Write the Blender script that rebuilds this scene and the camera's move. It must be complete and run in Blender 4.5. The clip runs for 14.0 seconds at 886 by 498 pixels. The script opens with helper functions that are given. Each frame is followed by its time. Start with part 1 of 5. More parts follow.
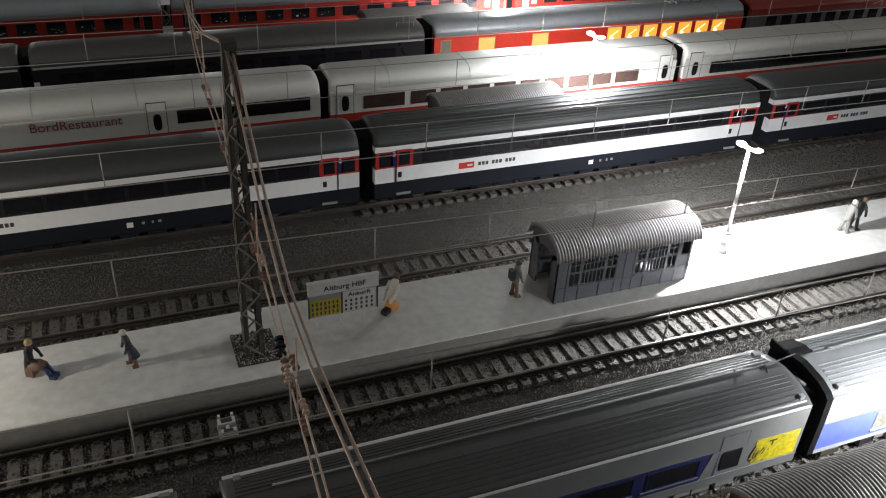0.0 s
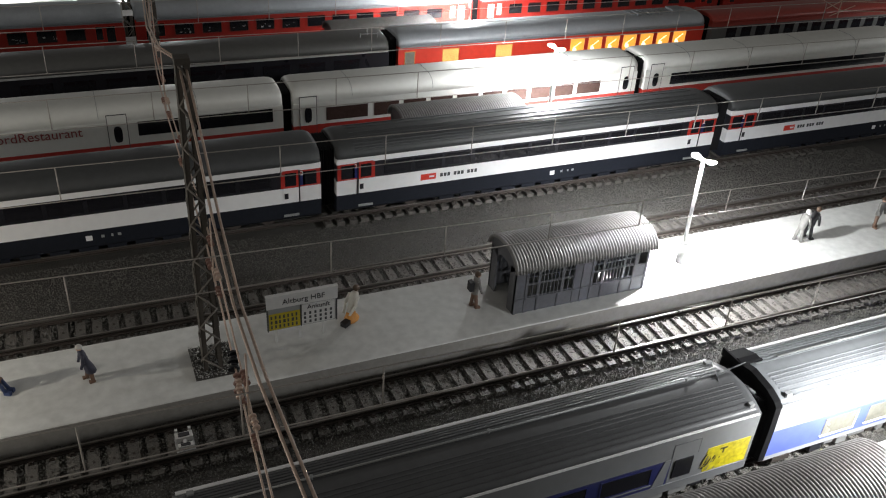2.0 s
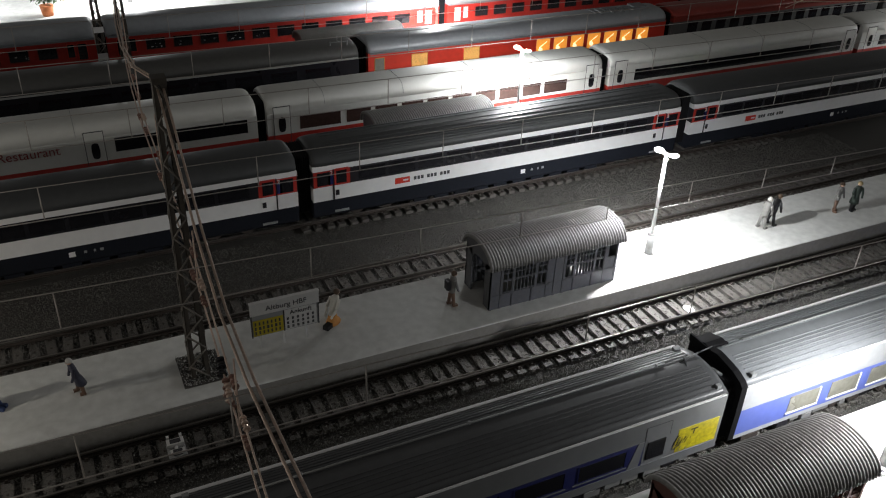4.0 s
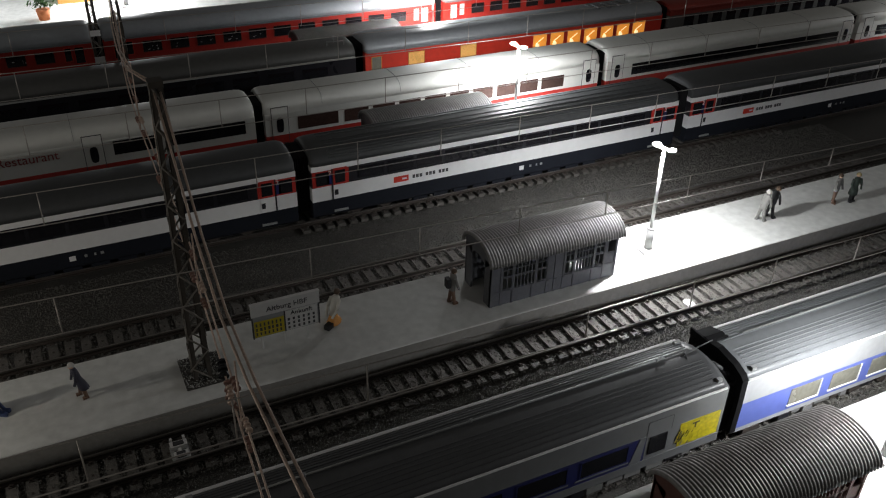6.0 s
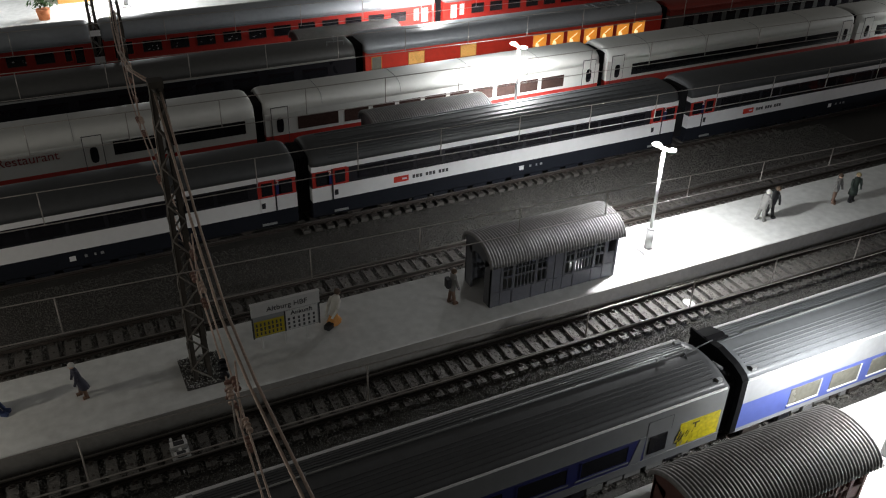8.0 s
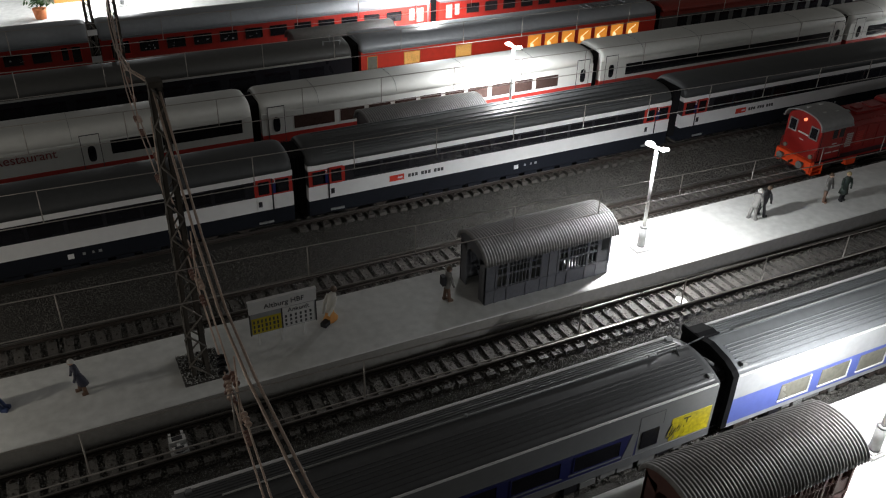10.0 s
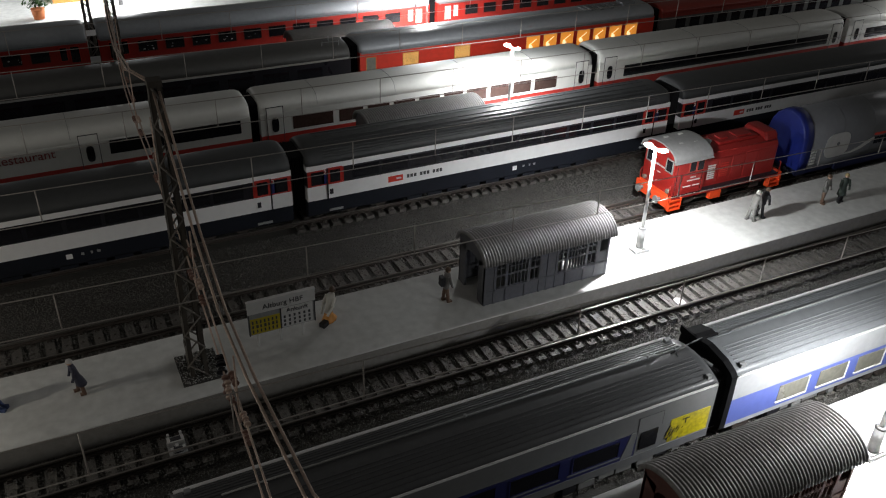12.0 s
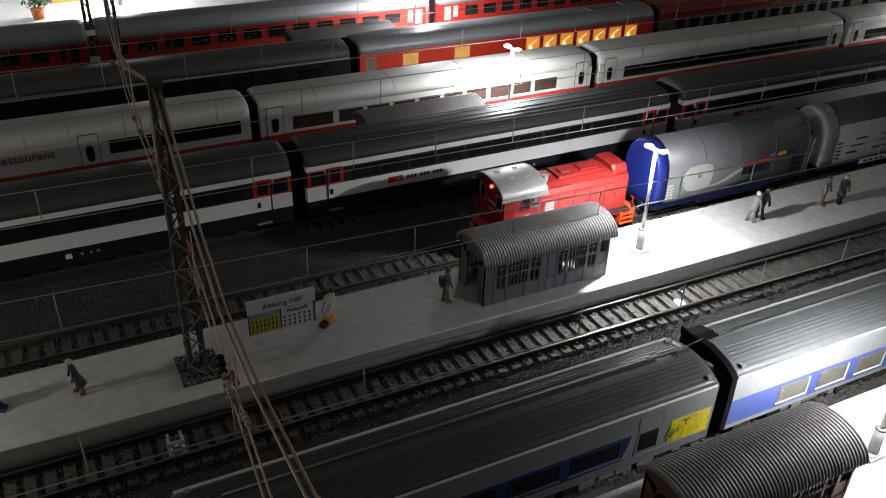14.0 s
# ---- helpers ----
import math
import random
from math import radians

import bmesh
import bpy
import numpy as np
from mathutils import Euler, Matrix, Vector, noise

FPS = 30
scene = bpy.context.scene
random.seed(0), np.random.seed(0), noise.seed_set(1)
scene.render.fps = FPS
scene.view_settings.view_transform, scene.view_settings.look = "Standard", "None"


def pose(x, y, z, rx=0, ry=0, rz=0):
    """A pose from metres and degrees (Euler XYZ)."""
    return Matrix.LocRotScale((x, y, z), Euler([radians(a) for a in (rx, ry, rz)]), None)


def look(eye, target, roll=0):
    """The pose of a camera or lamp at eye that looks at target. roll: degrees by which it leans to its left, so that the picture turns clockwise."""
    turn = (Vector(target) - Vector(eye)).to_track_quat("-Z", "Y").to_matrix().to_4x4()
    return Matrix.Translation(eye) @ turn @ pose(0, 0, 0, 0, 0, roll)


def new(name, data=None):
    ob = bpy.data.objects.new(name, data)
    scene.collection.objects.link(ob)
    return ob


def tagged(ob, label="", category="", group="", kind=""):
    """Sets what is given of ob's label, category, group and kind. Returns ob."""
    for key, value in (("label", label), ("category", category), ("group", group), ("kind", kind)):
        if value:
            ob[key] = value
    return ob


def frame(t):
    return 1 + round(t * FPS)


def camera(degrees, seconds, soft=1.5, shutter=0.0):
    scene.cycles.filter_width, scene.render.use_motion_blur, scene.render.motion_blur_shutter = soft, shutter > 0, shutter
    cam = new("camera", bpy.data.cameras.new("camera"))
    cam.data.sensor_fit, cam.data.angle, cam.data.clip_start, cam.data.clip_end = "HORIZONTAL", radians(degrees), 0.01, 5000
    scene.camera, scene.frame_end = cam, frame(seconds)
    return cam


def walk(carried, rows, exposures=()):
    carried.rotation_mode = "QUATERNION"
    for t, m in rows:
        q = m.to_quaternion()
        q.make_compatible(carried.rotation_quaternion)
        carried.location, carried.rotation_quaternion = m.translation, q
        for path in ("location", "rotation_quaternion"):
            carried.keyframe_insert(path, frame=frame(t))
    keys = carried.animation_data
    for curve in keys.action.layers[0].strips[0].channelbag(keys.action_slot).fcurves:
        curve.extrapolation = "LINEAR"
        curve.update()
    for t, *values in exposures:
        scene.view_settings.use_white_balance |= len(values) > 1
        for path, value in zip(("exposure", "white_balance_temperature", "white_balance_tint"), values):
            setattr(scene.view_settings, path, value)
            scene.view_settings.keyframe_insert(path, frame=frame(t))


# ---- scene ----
cam = camera(55.0, 14.0, 1.1)
LAMP_W = 0.275
HALL = 0.048
EXPOSURES = [(0.0, 1.1), (1.5, 1.12), (2.5, 1.15), (3.0, 0.72), (3.2, 0.6), (5.3, 0.08), (6.0, 0.02), (14.0, 0.0)]
PATH = [
    (0, (0.01249, -0.24202, 0.22668), (0.16234, 0.10821, -0.01288), 3.45),
    (0.5, (0.01371, -0.24297, 0.22734), (0.16746, 0.10647, -0.01089), 3.71),
    (1, (0.01521, -0.24369, 0.22836), (0.17293, 0.10466, -0.00886), 3.90),
    (1.5, (0.01669, -0.24462, 0.22975), (0.17739, 0.10277, -0.00690), 4.07),
    (2, (0.01816, -0.24578, 0.23054), (0.18079, 0.10127, -0.00528), 4.15),
    (2.5, (0.01720, -0.24875, 0.23288), (0.18331, 0.09707, -0.00232), 4.14),
    (3, (0.01428, -0.25374, 0.23590), (0.18433, 0.09048, 0.00117), 3.70),
    (5.5, (0.01645, -0.25610, 0.23809), (0.18751, 0.08621, 0.00132), 1.50),
    (6, (0.01554, -0.25600, 0.23831), (0.18736, 0.08586, 0.00144), 1.58),
    (8, (0.01540, -0.25602, 0.23849), (0.18729, 0.08573, 0.00153), 1.59),
    (10.5, (0.01323, -0.26000, 0.24045), (0.18790, 0.08024, 0.00333), 1.87),
    (11, (0.01305, -0.25963, 0.24017), (0.18821, 0.08055, 0.00334), 1.93),
    (11.5, (0.01269, -0.25951, 0.24008), (0.18827, 0.08064, 0.00349), 2.04),
    (12, (0.01294, -0.25962, 0.23991), (0.18833, 0.08072, 0.00346), 2.00),
    (12.5, (0.01261, -0.25949, 0.24013), (0.18828, 0.08066, 0.00360), 2.06),
    (13, (0.01265, -0.25944, 0.23999), (0.18829, 0.08080, 0.00358), 2.07),
    (13.5, (0.01252, -0.25925, 0.23991), (0.18834, 0.08095, 0.00358), 2.11),
    (14, (0.01232, -0.25917, 0.23952), (0.18852, 0.08110, 0.00358), 2.17),
]
walk(cam, [(t, look(eye, target, roll)) for t, eye, target, roll in PATH], EXPOSURES)

# ---- light: a dark hall, the small platform lamps ----
MM = 0.001
world = bpy.data.worlds.new("hall")
scene.world = world
world.use_nodes = True
world.node_tree.nodes["Background"].inputs[0].default_value = (1.0, 0.96, 0.90, 1)
world.node_tree.nodes["Background"].inputs[1].default_value = HALL


# ---- materials ----
def mat(name, c, rough=0.5, metal=0.0, var=0.15, scale=250.0, bump=0.0, bscale=1500.0, emit=0.0, spec=0.5, island=0.0):
    m = bpy.data.materials.new(name)
    m.use_nodes = True
    nt = m.node_tree
    b = nt.nodes["Principled BSDF"]
    b.inputs["Roughness"].default_value = rough
    b.inputs["Metallic"].default_value = metal
    b.inputs["Specular IOR Level"].default_value = spec
    tc = nt.nodes.new("ShaderNodeTexCoord")
    fine = nt.nodes.new("ShaderNodeTexNoise")
    fine.inputs["Scale"].default_value = scale * 5
    fine.inputs["Detail"].default_value = 4
    big = nt.nodes.new("ShaderNodeTexNoise")
    big.inputs["Scale"].default_value = scale * 0.25
    big.inputs["Detail"].default_value = 5
    for n in (fine, big):
        nt.links.new(tc.outputs["Object"], n.inputs["Vector"])
    add = nt.nodes.new("ShaderNodeMath")
    add.operation = "ADD"
    nt.links.new(fine.outputs[0], add.inputs[0])
    nt.links.new(big.outputs[0], add.inputs[1])
    src = add.outputs[0]
    if island:
        geo = nt.nodes.new("ShaderNodeNewGeometry")
        ma = nt.nodes.new("ShaderNodeMath")
        ma.operation = "MULTIPLY_ADD"
        ma.inputs[1].default_value = island
        nt.links.new(geo.outputs["Random Per Island"], ma.inputs[0])
        nt.links.new(src, ma.inputs[2])
        sub = nt.nodes.new("ShaderNodeMath")
        sub.operation = "SUBTRACT"
        sub.inputs[1].default_value = island / 2
        nt.links.new(ma.outputs[0], sub.inputs[0])
        src = sub.outputs[0]
    ramp = nt.nodes.new("ShaderNodeMapRange")
    ramp.inputs["From Min"].default_value = 0.6
    ramp.inputs["From Max"].default_value = 1.4
    ramp.inputs["To Min"].default_value = 1 - var
    ramp.inputs["To Max"].default_value = 1 + var
    nt.links.new(src, ramp.inputs["Value"])
    mul = nt.nodes.new("ShaderNodeVectorMath")
    mul.operation = "SCALE"
    mul.inputs[0].default_value = c
    nt.links.new(ramp.outputs[0], mul.inputs["Scale"])
    nt.links.new(mul.outputs[0], b.inputs["Base Color"])
    rr = nt.nodes.new("ShaderNodeMapRange")
    rr.inputs["From Min"].default_value = 0.3
    rr.inputs["From Max"].default_value = 0.7
    rr.inputs["To Min"].default_value = max(0.03, rough - 0.08)
    rr.inputs["To Max"].default_value = min(1.0, rough + 0.08)
    nt.links.new(big.outputs[0], rr.inputs["Value"])
    nt.links.new(rr.outputs[0], b.inputs["Roughness"])
    if bump:
        bn = nt.nodes.new("ShaderNodeTexNoise")
        bn.inputs["Scale"].default_value = bscale
        bn.inputs["Detail"].default_value = 3
        nt.links.new(tc.outputs["Object"], bn.inputs["Vector"])
        bp = nt.nodes.new("ShaderNodeBump")
        bp.inputs["Strength"].default_value = 0.8
        bp.inputs["Distance"].default_value = bump * MM
        nt.links.new(bn.outputs[0], bp.inputs["Height"])
        nt.links.new(bp.outputs[0], b.inputs["Normal"])
    if emit:
        b.inputs["Emission Color"].default_value = (*c, 1)
        b.inputs["Emission Strength"].default_value = emit
    return m


BALLAST = mat("ballast", (0.06, 0.057, 0.052), 0.75, 0, 0.45, 600, 0.7, 1400)
STONE = mat("ballast stones", (0.102, 0.097, 0.088), 0.5, 0, 0.45, 500, 0.1, 3000, island=0.6)
BEDSTONE = mat("pale and black bed stones", (0.20, 0.20, 0.19), 0.6, 0, 0.9, 500, 0.1, 3000, island=1.6)
SLEEPER = mat("sleepers", (0.085, 0.079, 0.072), 0.62, 0, 0.55, 420, 0.35, 2200, island=0.4)
RAIL = mat("rail steel", (0.27, 0.255, 0.235), 0.35, 0.9, 0.25, 300)
RAILSIDE = mat("rusty rail foot", (0.052, 0.042, 0.036), 0.7, 0.2, 0.3, 300)
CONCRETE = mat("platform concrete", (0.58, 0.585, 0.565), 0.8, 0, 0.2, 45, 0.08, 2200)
CONCRETE_EDGE = mat("brown-grey platform edge", (0.27, 0.26, 0.24), 0.85, 0, 0.2, 90, 0.08, 1500)
IRON = mat("dark lattice paint", (0.075, 0.066, 0.055), 0.6, 0.1, 0.3, 300)
# Bars paler than the legs: the light they catch is put into the colour.
BRACE = mat("lit-tone lattice bars", (0.17, 0.155, 0.135), 0.55, 0.1, 0.3, 300)
WIRE = mat("overhead wire", (0.42, 0.39, 0.36), 0.5, 0.3, 0.2, 300)
ROPE = mat("brown span wire", (0.62, 0.48, 0.40), 0.55, 0.3, 0.3, 300)
INSUL = mat("brown insulator", (0.26, 0.15, 0.12), 0.3, 0, 0.2, 300)
LAMPGREY = mat("light grey lamp pole", (0.45, 0.45, 0.44), 0.5, 0, 0.1, 200)
LAMPFOOT = mat("grey lamp foot", (0.19, 0.19, 0.187), 0.6, 0, 0.15, 200)
LAMPGLOW = mat("glowing lamp glass", (1.0, 0.98, 0.94), 0.4, 0, 0.0, 100, emit=30.0)
SHEDGREY = mat("shed blue-grey plastic", (0.108, 0.111, 0.122), 0.5, 0, 0.2, 150, 0.03, 2000)
SHEDDARK = mat("shed dark frames", (0.06, 0.06, 0.068), 0.6, 0, 0.25, 200)
SHEDBROWN = mat("shed red-brown plastic", (0.13, 0.055, 0.045), 0.6, 0, 0.2, 150, 0.03, 2000)
ROOFGREY = mat("corrugated roof", (0.23, 0.226, 0.218), 0.45, 0, 0.35, 120, 0.03, 2500)
GLASS = mat("dark coach glass", (0.012, 0.012, 0.015), 0.12, 0, 0.2, 100)
DULLGLASS = mat("grey-brown coach glass", (0.21, 0.205, 0.17), 0.25, 0, 0.2, 100)
BROWNGLASS = mat("brown tinted coach glass", (0.06, 0.035, 0.03), 0.2, 0, 0.3, 100)
BLACK = mat("coach black", (0.016, 0.016, 0.02), 0.3, 0, 0.2, 100)
NAVY = mat("coach skirt navy", (0.010, 0.012, 0.018), 0.75, 0, 0.2, 100, spec=0.2)
WHITE = mat("coach white", (0.78, 0.78, 0.78), 0.35, 0, 0.05, 60)
ICEWHITE = mat("warm white coach", (0.66, 0.665, 0.63), 0.5, 0, 0.06, 50)
RED = mat("coach red", (0.62, 0.045, 0.025), 0.4, 0, 0.12, 60)
# A darker copy of RED: weak lamplight is put into the colour.
FARRED = mat("dimmed red paint", (0.40, 0.026, 0.018), 0.4, 0, 0.15, 60)
HOODRED = mat("hood red", (0.27, 0.016, 0.014), 0.4, 0, 0.15, 60)
DEEPRED = mat("deep red paint", (0.27, 0.015, 0.012), 0.38, 0, 0.15, 60)
ORANGE = mat("orange-red frame paint", (0.85, 0.085, 0.02), 0.45, 0, 0.12, 80)
ROOFDARK = mat("dark grey coach roof", (0.06, 0.063, 0.065), 0.55, 0, 0.15, 60)
ROOFCOAL = mat("coal grey coach roof", (0.088, 0.087, 0.083), 0.55, 0, 0.15, 60)
ROOFMID = mat("grey coach roof", (0.19, 0.2, 0.21), 0.45, 0, 0.12, 60)
ROOFLIGHT = mat("silver coach roof", (0.34, 0.36, 0.38), 0.45, 0.1, 0.1, 60)
TGVROOF = mat("ribbed express roof", (0.088, 0.09, 0.093), 0.36, 0, 0.15, 80)
SILVER = mat("express silver paint", (0.185, 0.19, 0.195), 0.4, 0.2, 0.1, 60)
BLUE = mat("express blue", (0.11, 0.15, 0.45), 0.4, 0, 0.1, 60)
DARKBLUE = mat("express night blue", (0.018, 0.022, 0.095), 0.3, 0, 0.2, 60)
TARPBLUE = mat("wagon blue", (0.0096, 0.0216, 0.192), 0.5, 0, 0.15, 80)
SCUFFED = mat("scuffed yellow paint", (0.46, 0.39, 0.015), 0.35, 0, 0.6, 120)
YELLOW = mat("yellow board", (0.42, 0.34, 0.015), 0.5, 0, 0.1, 80)
BELLOWS = mat("rubber bellows", (0.01, 0.01, 0.011), 0.85, 0, 0.2, 300, spec=0.12)
LITWIN = mat("lit window", (1.0, 0.36, 0.05), 0.4, 0, 0.45, 300, emit=0.5)
DIMWIN = mat("dim lit window", (0.80, 0.42, 0.12), 0.4, 0, 0.4, 300, emit=0.24)
WARMLAMP = mat("warm table lamp", (1.0, 0.78, 0.42), 0.4, 0, 0.0, 100, emit=1.0)
GREYTARP = mat("wagon grey", (0.135, 0.14, 0.148), 0.5, 0, 0.1, 70)
PALE = mat("wagon pale grey", (0.46, 0.46, 0.44), 0.5, 0, 0.12, 70)
TAILLAMP = mat("small lit lamp", (1.0, 0.25, 0.12), 0.4, 0, 0.0, 100, emit=1.4)
DULLPALE = mat("dull pale wagon paint", (0.33, 0.33, 0.315), 0.55, 0, 0.2, 70)
EXPALE = mat("express pale silver", (0.40, 0.41, 0.42), 0.4, 0.1, 0.1, 60)
DARKRED = mat("dark red window surround", (0.24, 0.03, 0.02), 0.4, 0, 0.2, 80)
BLUEFRAME = mat("dark blue underframe", (0.012, 0.016, 0.055), 0.5, 0, 0.2, 80)
CABROOF = mat("silver cab roof", (0.28, 0.28, 0.2765), 0.45, 0.2, 0.15, 90)
CLEAR = mat("dull plastic", (0.42, 0.42, 0.42), 0.3, 0, 0.3, 300)
BARS = mat("dark lettering", (0.05, 0.05, 0.055), 0.6, 0, 0.1, 100)
REDTEXT = mat("red lettering", (0.26, 0.05, 0.05), 0.6, 0, 0.1, 100)
SIGNWHITE = mat("sign white", (0.55, 0.55, 0.54), 0.5, 0, 0.08, 100)
SIGNGREY = mat("sign grey", (0.26, 0.27, 0.27), 0.5, 0, 0.1, 100)
PLASTIC = mat("clear white plastic", (0.75, 0.75, 0.74), 0.25, 0, 0.1, 100)
SKIN = mat("painted skin tone", (0.52, 0.34, 0.25), 0.6, 0, 0.1, 200)
COATBLUE = mat("painted navy coat", (0.035, 0.036, 0.06), 0.6, 0, 0.2, 200)
COATGREY = mat("painted grey coat", (0.20, 0.195, 0.185), 0.6, 0, 0.2, 200)
COATDARK = mat("painted black coat", (0.014, 0.014, 0.016), 0.6, 0, 0.2, 200)
COATBROWN = mat("painted brown coat", (0.16, 0.095, 0.065), 0.6, 0, 0.2, 200)
COATWHITE = mat("painted white shirt", (0.68, 0.66, 0.6), 0.6, 0, 0.1, 200)
COATGREEN = mat("painted green coat", (0.035, 0.05, 0.04), 0.6, 0, 0.2, 200)
SKIRTORANGE = mat("painted orange skirt", (0.60, 0.27, 0.06), 0.6, 0, 0.15, 200)
HAIRBLOND = mat("painted blond hair", (0.34, 0.27, 0.13), 0.6, 0, 0.15, 200)
HAIRGREY = mat("painted grey hair", (0.50, 0.49, 0.46), 0.6, 0, 0.15, 200)
HAIRDARK = mat("painted dark hair", (0.08, 0.05, 0.03), 0.6, 0, 0.15, 200)
JEANS = mat("painted blue trousers", (0.03, 0.05, 0.13), 0.6, 0, 0.15, 200)
LEAF = mat("plant leaves", (0.06, 0.13, 0.04), 0.6, 0, 0.4, 400)
POT = mat("clay pot", (0.62, 0.20, 0.07), 0.7, 0, 0.15, 200)


# ---- mesh helpers, in millimetres ----
def box(bm, x0, x1, y0, y1, z0, z1, mi=0):
    v = [bm.verts.new((x, y, z)) for x in (x0, x1) for y in (y0, y1) for z in (z0, z1)]
    for f in ((0, 1, 3, 2), (4, 6, 7, 5), (0, 4, 5, 1), (2, 3, 7, 6), (0, 2, 6, 4), (1, 5, 7, 3)):
        bm.faces.new([v[i] for i in f]).material_index = mi
    return v


def rod(bm, p, q, r, n=6, mi=0, r2=None):
    p, q = Vector(p), Vector(q)
    d = (q - p).normalized()
    a = d.orthogonal().normalized()
    b = d.cross(a)
    rings = []
    for c, rad in ((p, r), (q, r if r2 is None else r2)):
        rings.append([bm.verts.new(c + (a * math.cos(2 * math.pi * i / n) + b * math.sin(2 * math.pi * i / n)) * rad) for i in range(n)])
    for i in range(n):
        f = bm.faces.new((rings[0][i], rings[0][(i + 1) % n], rings[1][(i + 1) % n], rings[1][i]))
        f.material_index, f.smooth = mi, True
    bm.faces.new(rings[0][::-1]).material_index = mi
    bm.faces.new(rings[1]).material_index = mi


def loft(bm, rings, mi=0, smooth=True, caps=True):
    """Rings of (x, y, z), all of one length, joined one to the next."""
    rs = [[bm.verts.new(p) for p in ring] for ring in rings]
    n = len(rs[0])
    for a, b in zip(rs, rs[1:]):
        for i in range(n):
            f = bm.faces.new((a[i], a[(i + 1) % n], b[(i + 1) % n], b[i]))
            f.material_index, f.smooth = mi, smooth
    if caps:
        bm.faces.new(rs[0][::-1]).material_index = mi
        bm.faces.new(rs[-1]).material_index = mi


def mesh(name, bm, mats):
    bmesh.ops.recalc_face_normals(bm, faces=bm.faces)
    bm.transform(Matrix.Scale(MM, 4))
    me = bpy.data.meshes.new(name)
    bm.to_mesh(me)
    bm.free()
    for m in (mats if isinstance(mats, (list, tuple)) else [mats]):
        me.materials.append(m)
    return me


def part(name, bm, mats, parent=None, label=""):
    ob = new(name, mesh(name, bm, mats))
    ob.parent = parent
    if label:
        ob["label"] = label
    return ob


def thing(name, x, y, z, label, category, group="", kind="", rz=0):
    e = new(name)
    e.empty_display_size = 0.01
    e.matrix_basis = pose(x * MM, y * MM, z * MM, 0, 0, rz)
    return tagged(e, label, category, group, kind)


def bpart(name, mats, parent, *boxes, label=""):
    bm = bmesh.new()
    for b in boxes:
        box(bm, *b)
    return part(name, bm, mats, parent, label)


def lettering(text, size, m, parent, x, y, z, label="", name="lettering", rx=90):
    cu = bpy.data.curves.new(name, "FONT")
    cu.body, cu.size, cu.extrude, cu.align_x, cu.align_y = text, size * MM, 0.00008, "CENTER", "CENTER"
    tmp = new("text_source", cu)
    me = bpy.data.meshes.new_from_object(tmp)
    bpy.data.objects.remove(tmp)
    me.materials.clear()
    me.materials.append(m)
    ob = new(name, me)
    ob.parent = parent
    ob.matrix_basis = pose(x * MM, y * MM, z * MM, rx)
    if label:
        ob["label"] = label
    return ob


# ---- ground and tracks ----
TRACKS = (-72, 0, 82.5, 152.5, 228, 302, 408)
XL, XR = -260, 1500
SLEEP = 6.83
bm = bmesh.new()
box(bm, -4000, 4000, -4000, 4000, -30, -4.6)
tagged(part("ground", bm, BALLAST), "dark grey ballast bed of a model railway yard", "ground", kind="structure")


def stones(name, boxes, count, seed):
    rng = np.random.default_rng(seed)
    tot = sum((b[1] - b[0]) * (b[3] - b[2]) for b in boxes)
    vs, fs = [], []
    base = np.array([(1, 0, 0), (-1, 0, 0), (0, 1, 0), (0, -1, 0), (0, 0, 1), (0, 0, -1)], float)
    tri = np.array([(0, 2, 4), (2, 1, 4), (1, 3, 4), (3, 0, 4), (2, 0, 5), (1, 2, 5), (3, 1, 5), (0, 3, 5)])
    for x0, x1, y0, y1, z in boxes:
        n = int(count * (x1 - x0) * (y1 - y0) / tot)
        c = np.column_stack([rng.uniform(x0, x1, n), rng.uniform(y0, y1, n), z + rng.uniform(-0.25, 0.3, n)])
        size = rng.uniform(0.2, 0.46, (n, 1, 1)) * rng.uniform(0.6, 1.2, (n, 1, 3))
        ang = rng.uniform(0, 6.28, n)
        b = base[None] * size + rng.uniform(-0.08, 0.08, (n, 6, 3))
        ca, sa = np.cos(ang)[:, None], np.sin(ang)[:, None]
        x = b[..., 0] * ca - b[..., 1] * sa
        y = b[..., 0] * sa + b[..., 1] * ca
        p = np.stack([x, y, b[..., 2]], -1) + c[:, None]
        k = sum(len(v) for v in vs)
        vs.append(p.reshape(-1, 3))
        fs.append((tri[None] + 6 * np.arange(n)[:, None, None] + k).reshape(-1, 3))
    v, f = np.concatenate(vs) * MM, np.concatenate(fs)
    me = bpy.data.meshes.new(name)
    me.from_pydata(v.tolist(), [], f.tolist())
    me.materials.append(STONE)
    ob = new(name, me)
    return tagged(ob, "loose grey ballast stones between the tracks", "gravel", kind="stuff")


stones("gravel", [(-60, 520, 58, 140, -4.4), (-60, 480, -56, 9.5, -4.2), (180, 400, -96, -84, -4.2), (-60, 480, -15, 13, -2.72), (-60, 520, 69, 97, -2.8), (130, 400, -87, -79, -2.6), (60, 480, -50, -16, -4.1)], 235000, 3)


def track(y, label):
    t = thing("railway_track", 0, y, 0, label, "railway track", "yard tracks", "structure")
    for s in (-8.25, 8.25):
        bm = bmesh.new()
        box(bm, XL, XR, s - 0.42, s + 0.42, -0.75, 0, 0)
        box(bm, XL, XR, s - 0.16, s + 0.16, -2.0, -0.75, 1)
        box(bm, XL, XR, s - 1.0, s + 1.0, -2.45, -2.0, 1)
        part("rail", bm, [RAIL, RAILSIDE], t, "worn steel rail")
    return t


TR = [track(y, "straight steel track on dark wooden sleepers") for y in TRACKS]


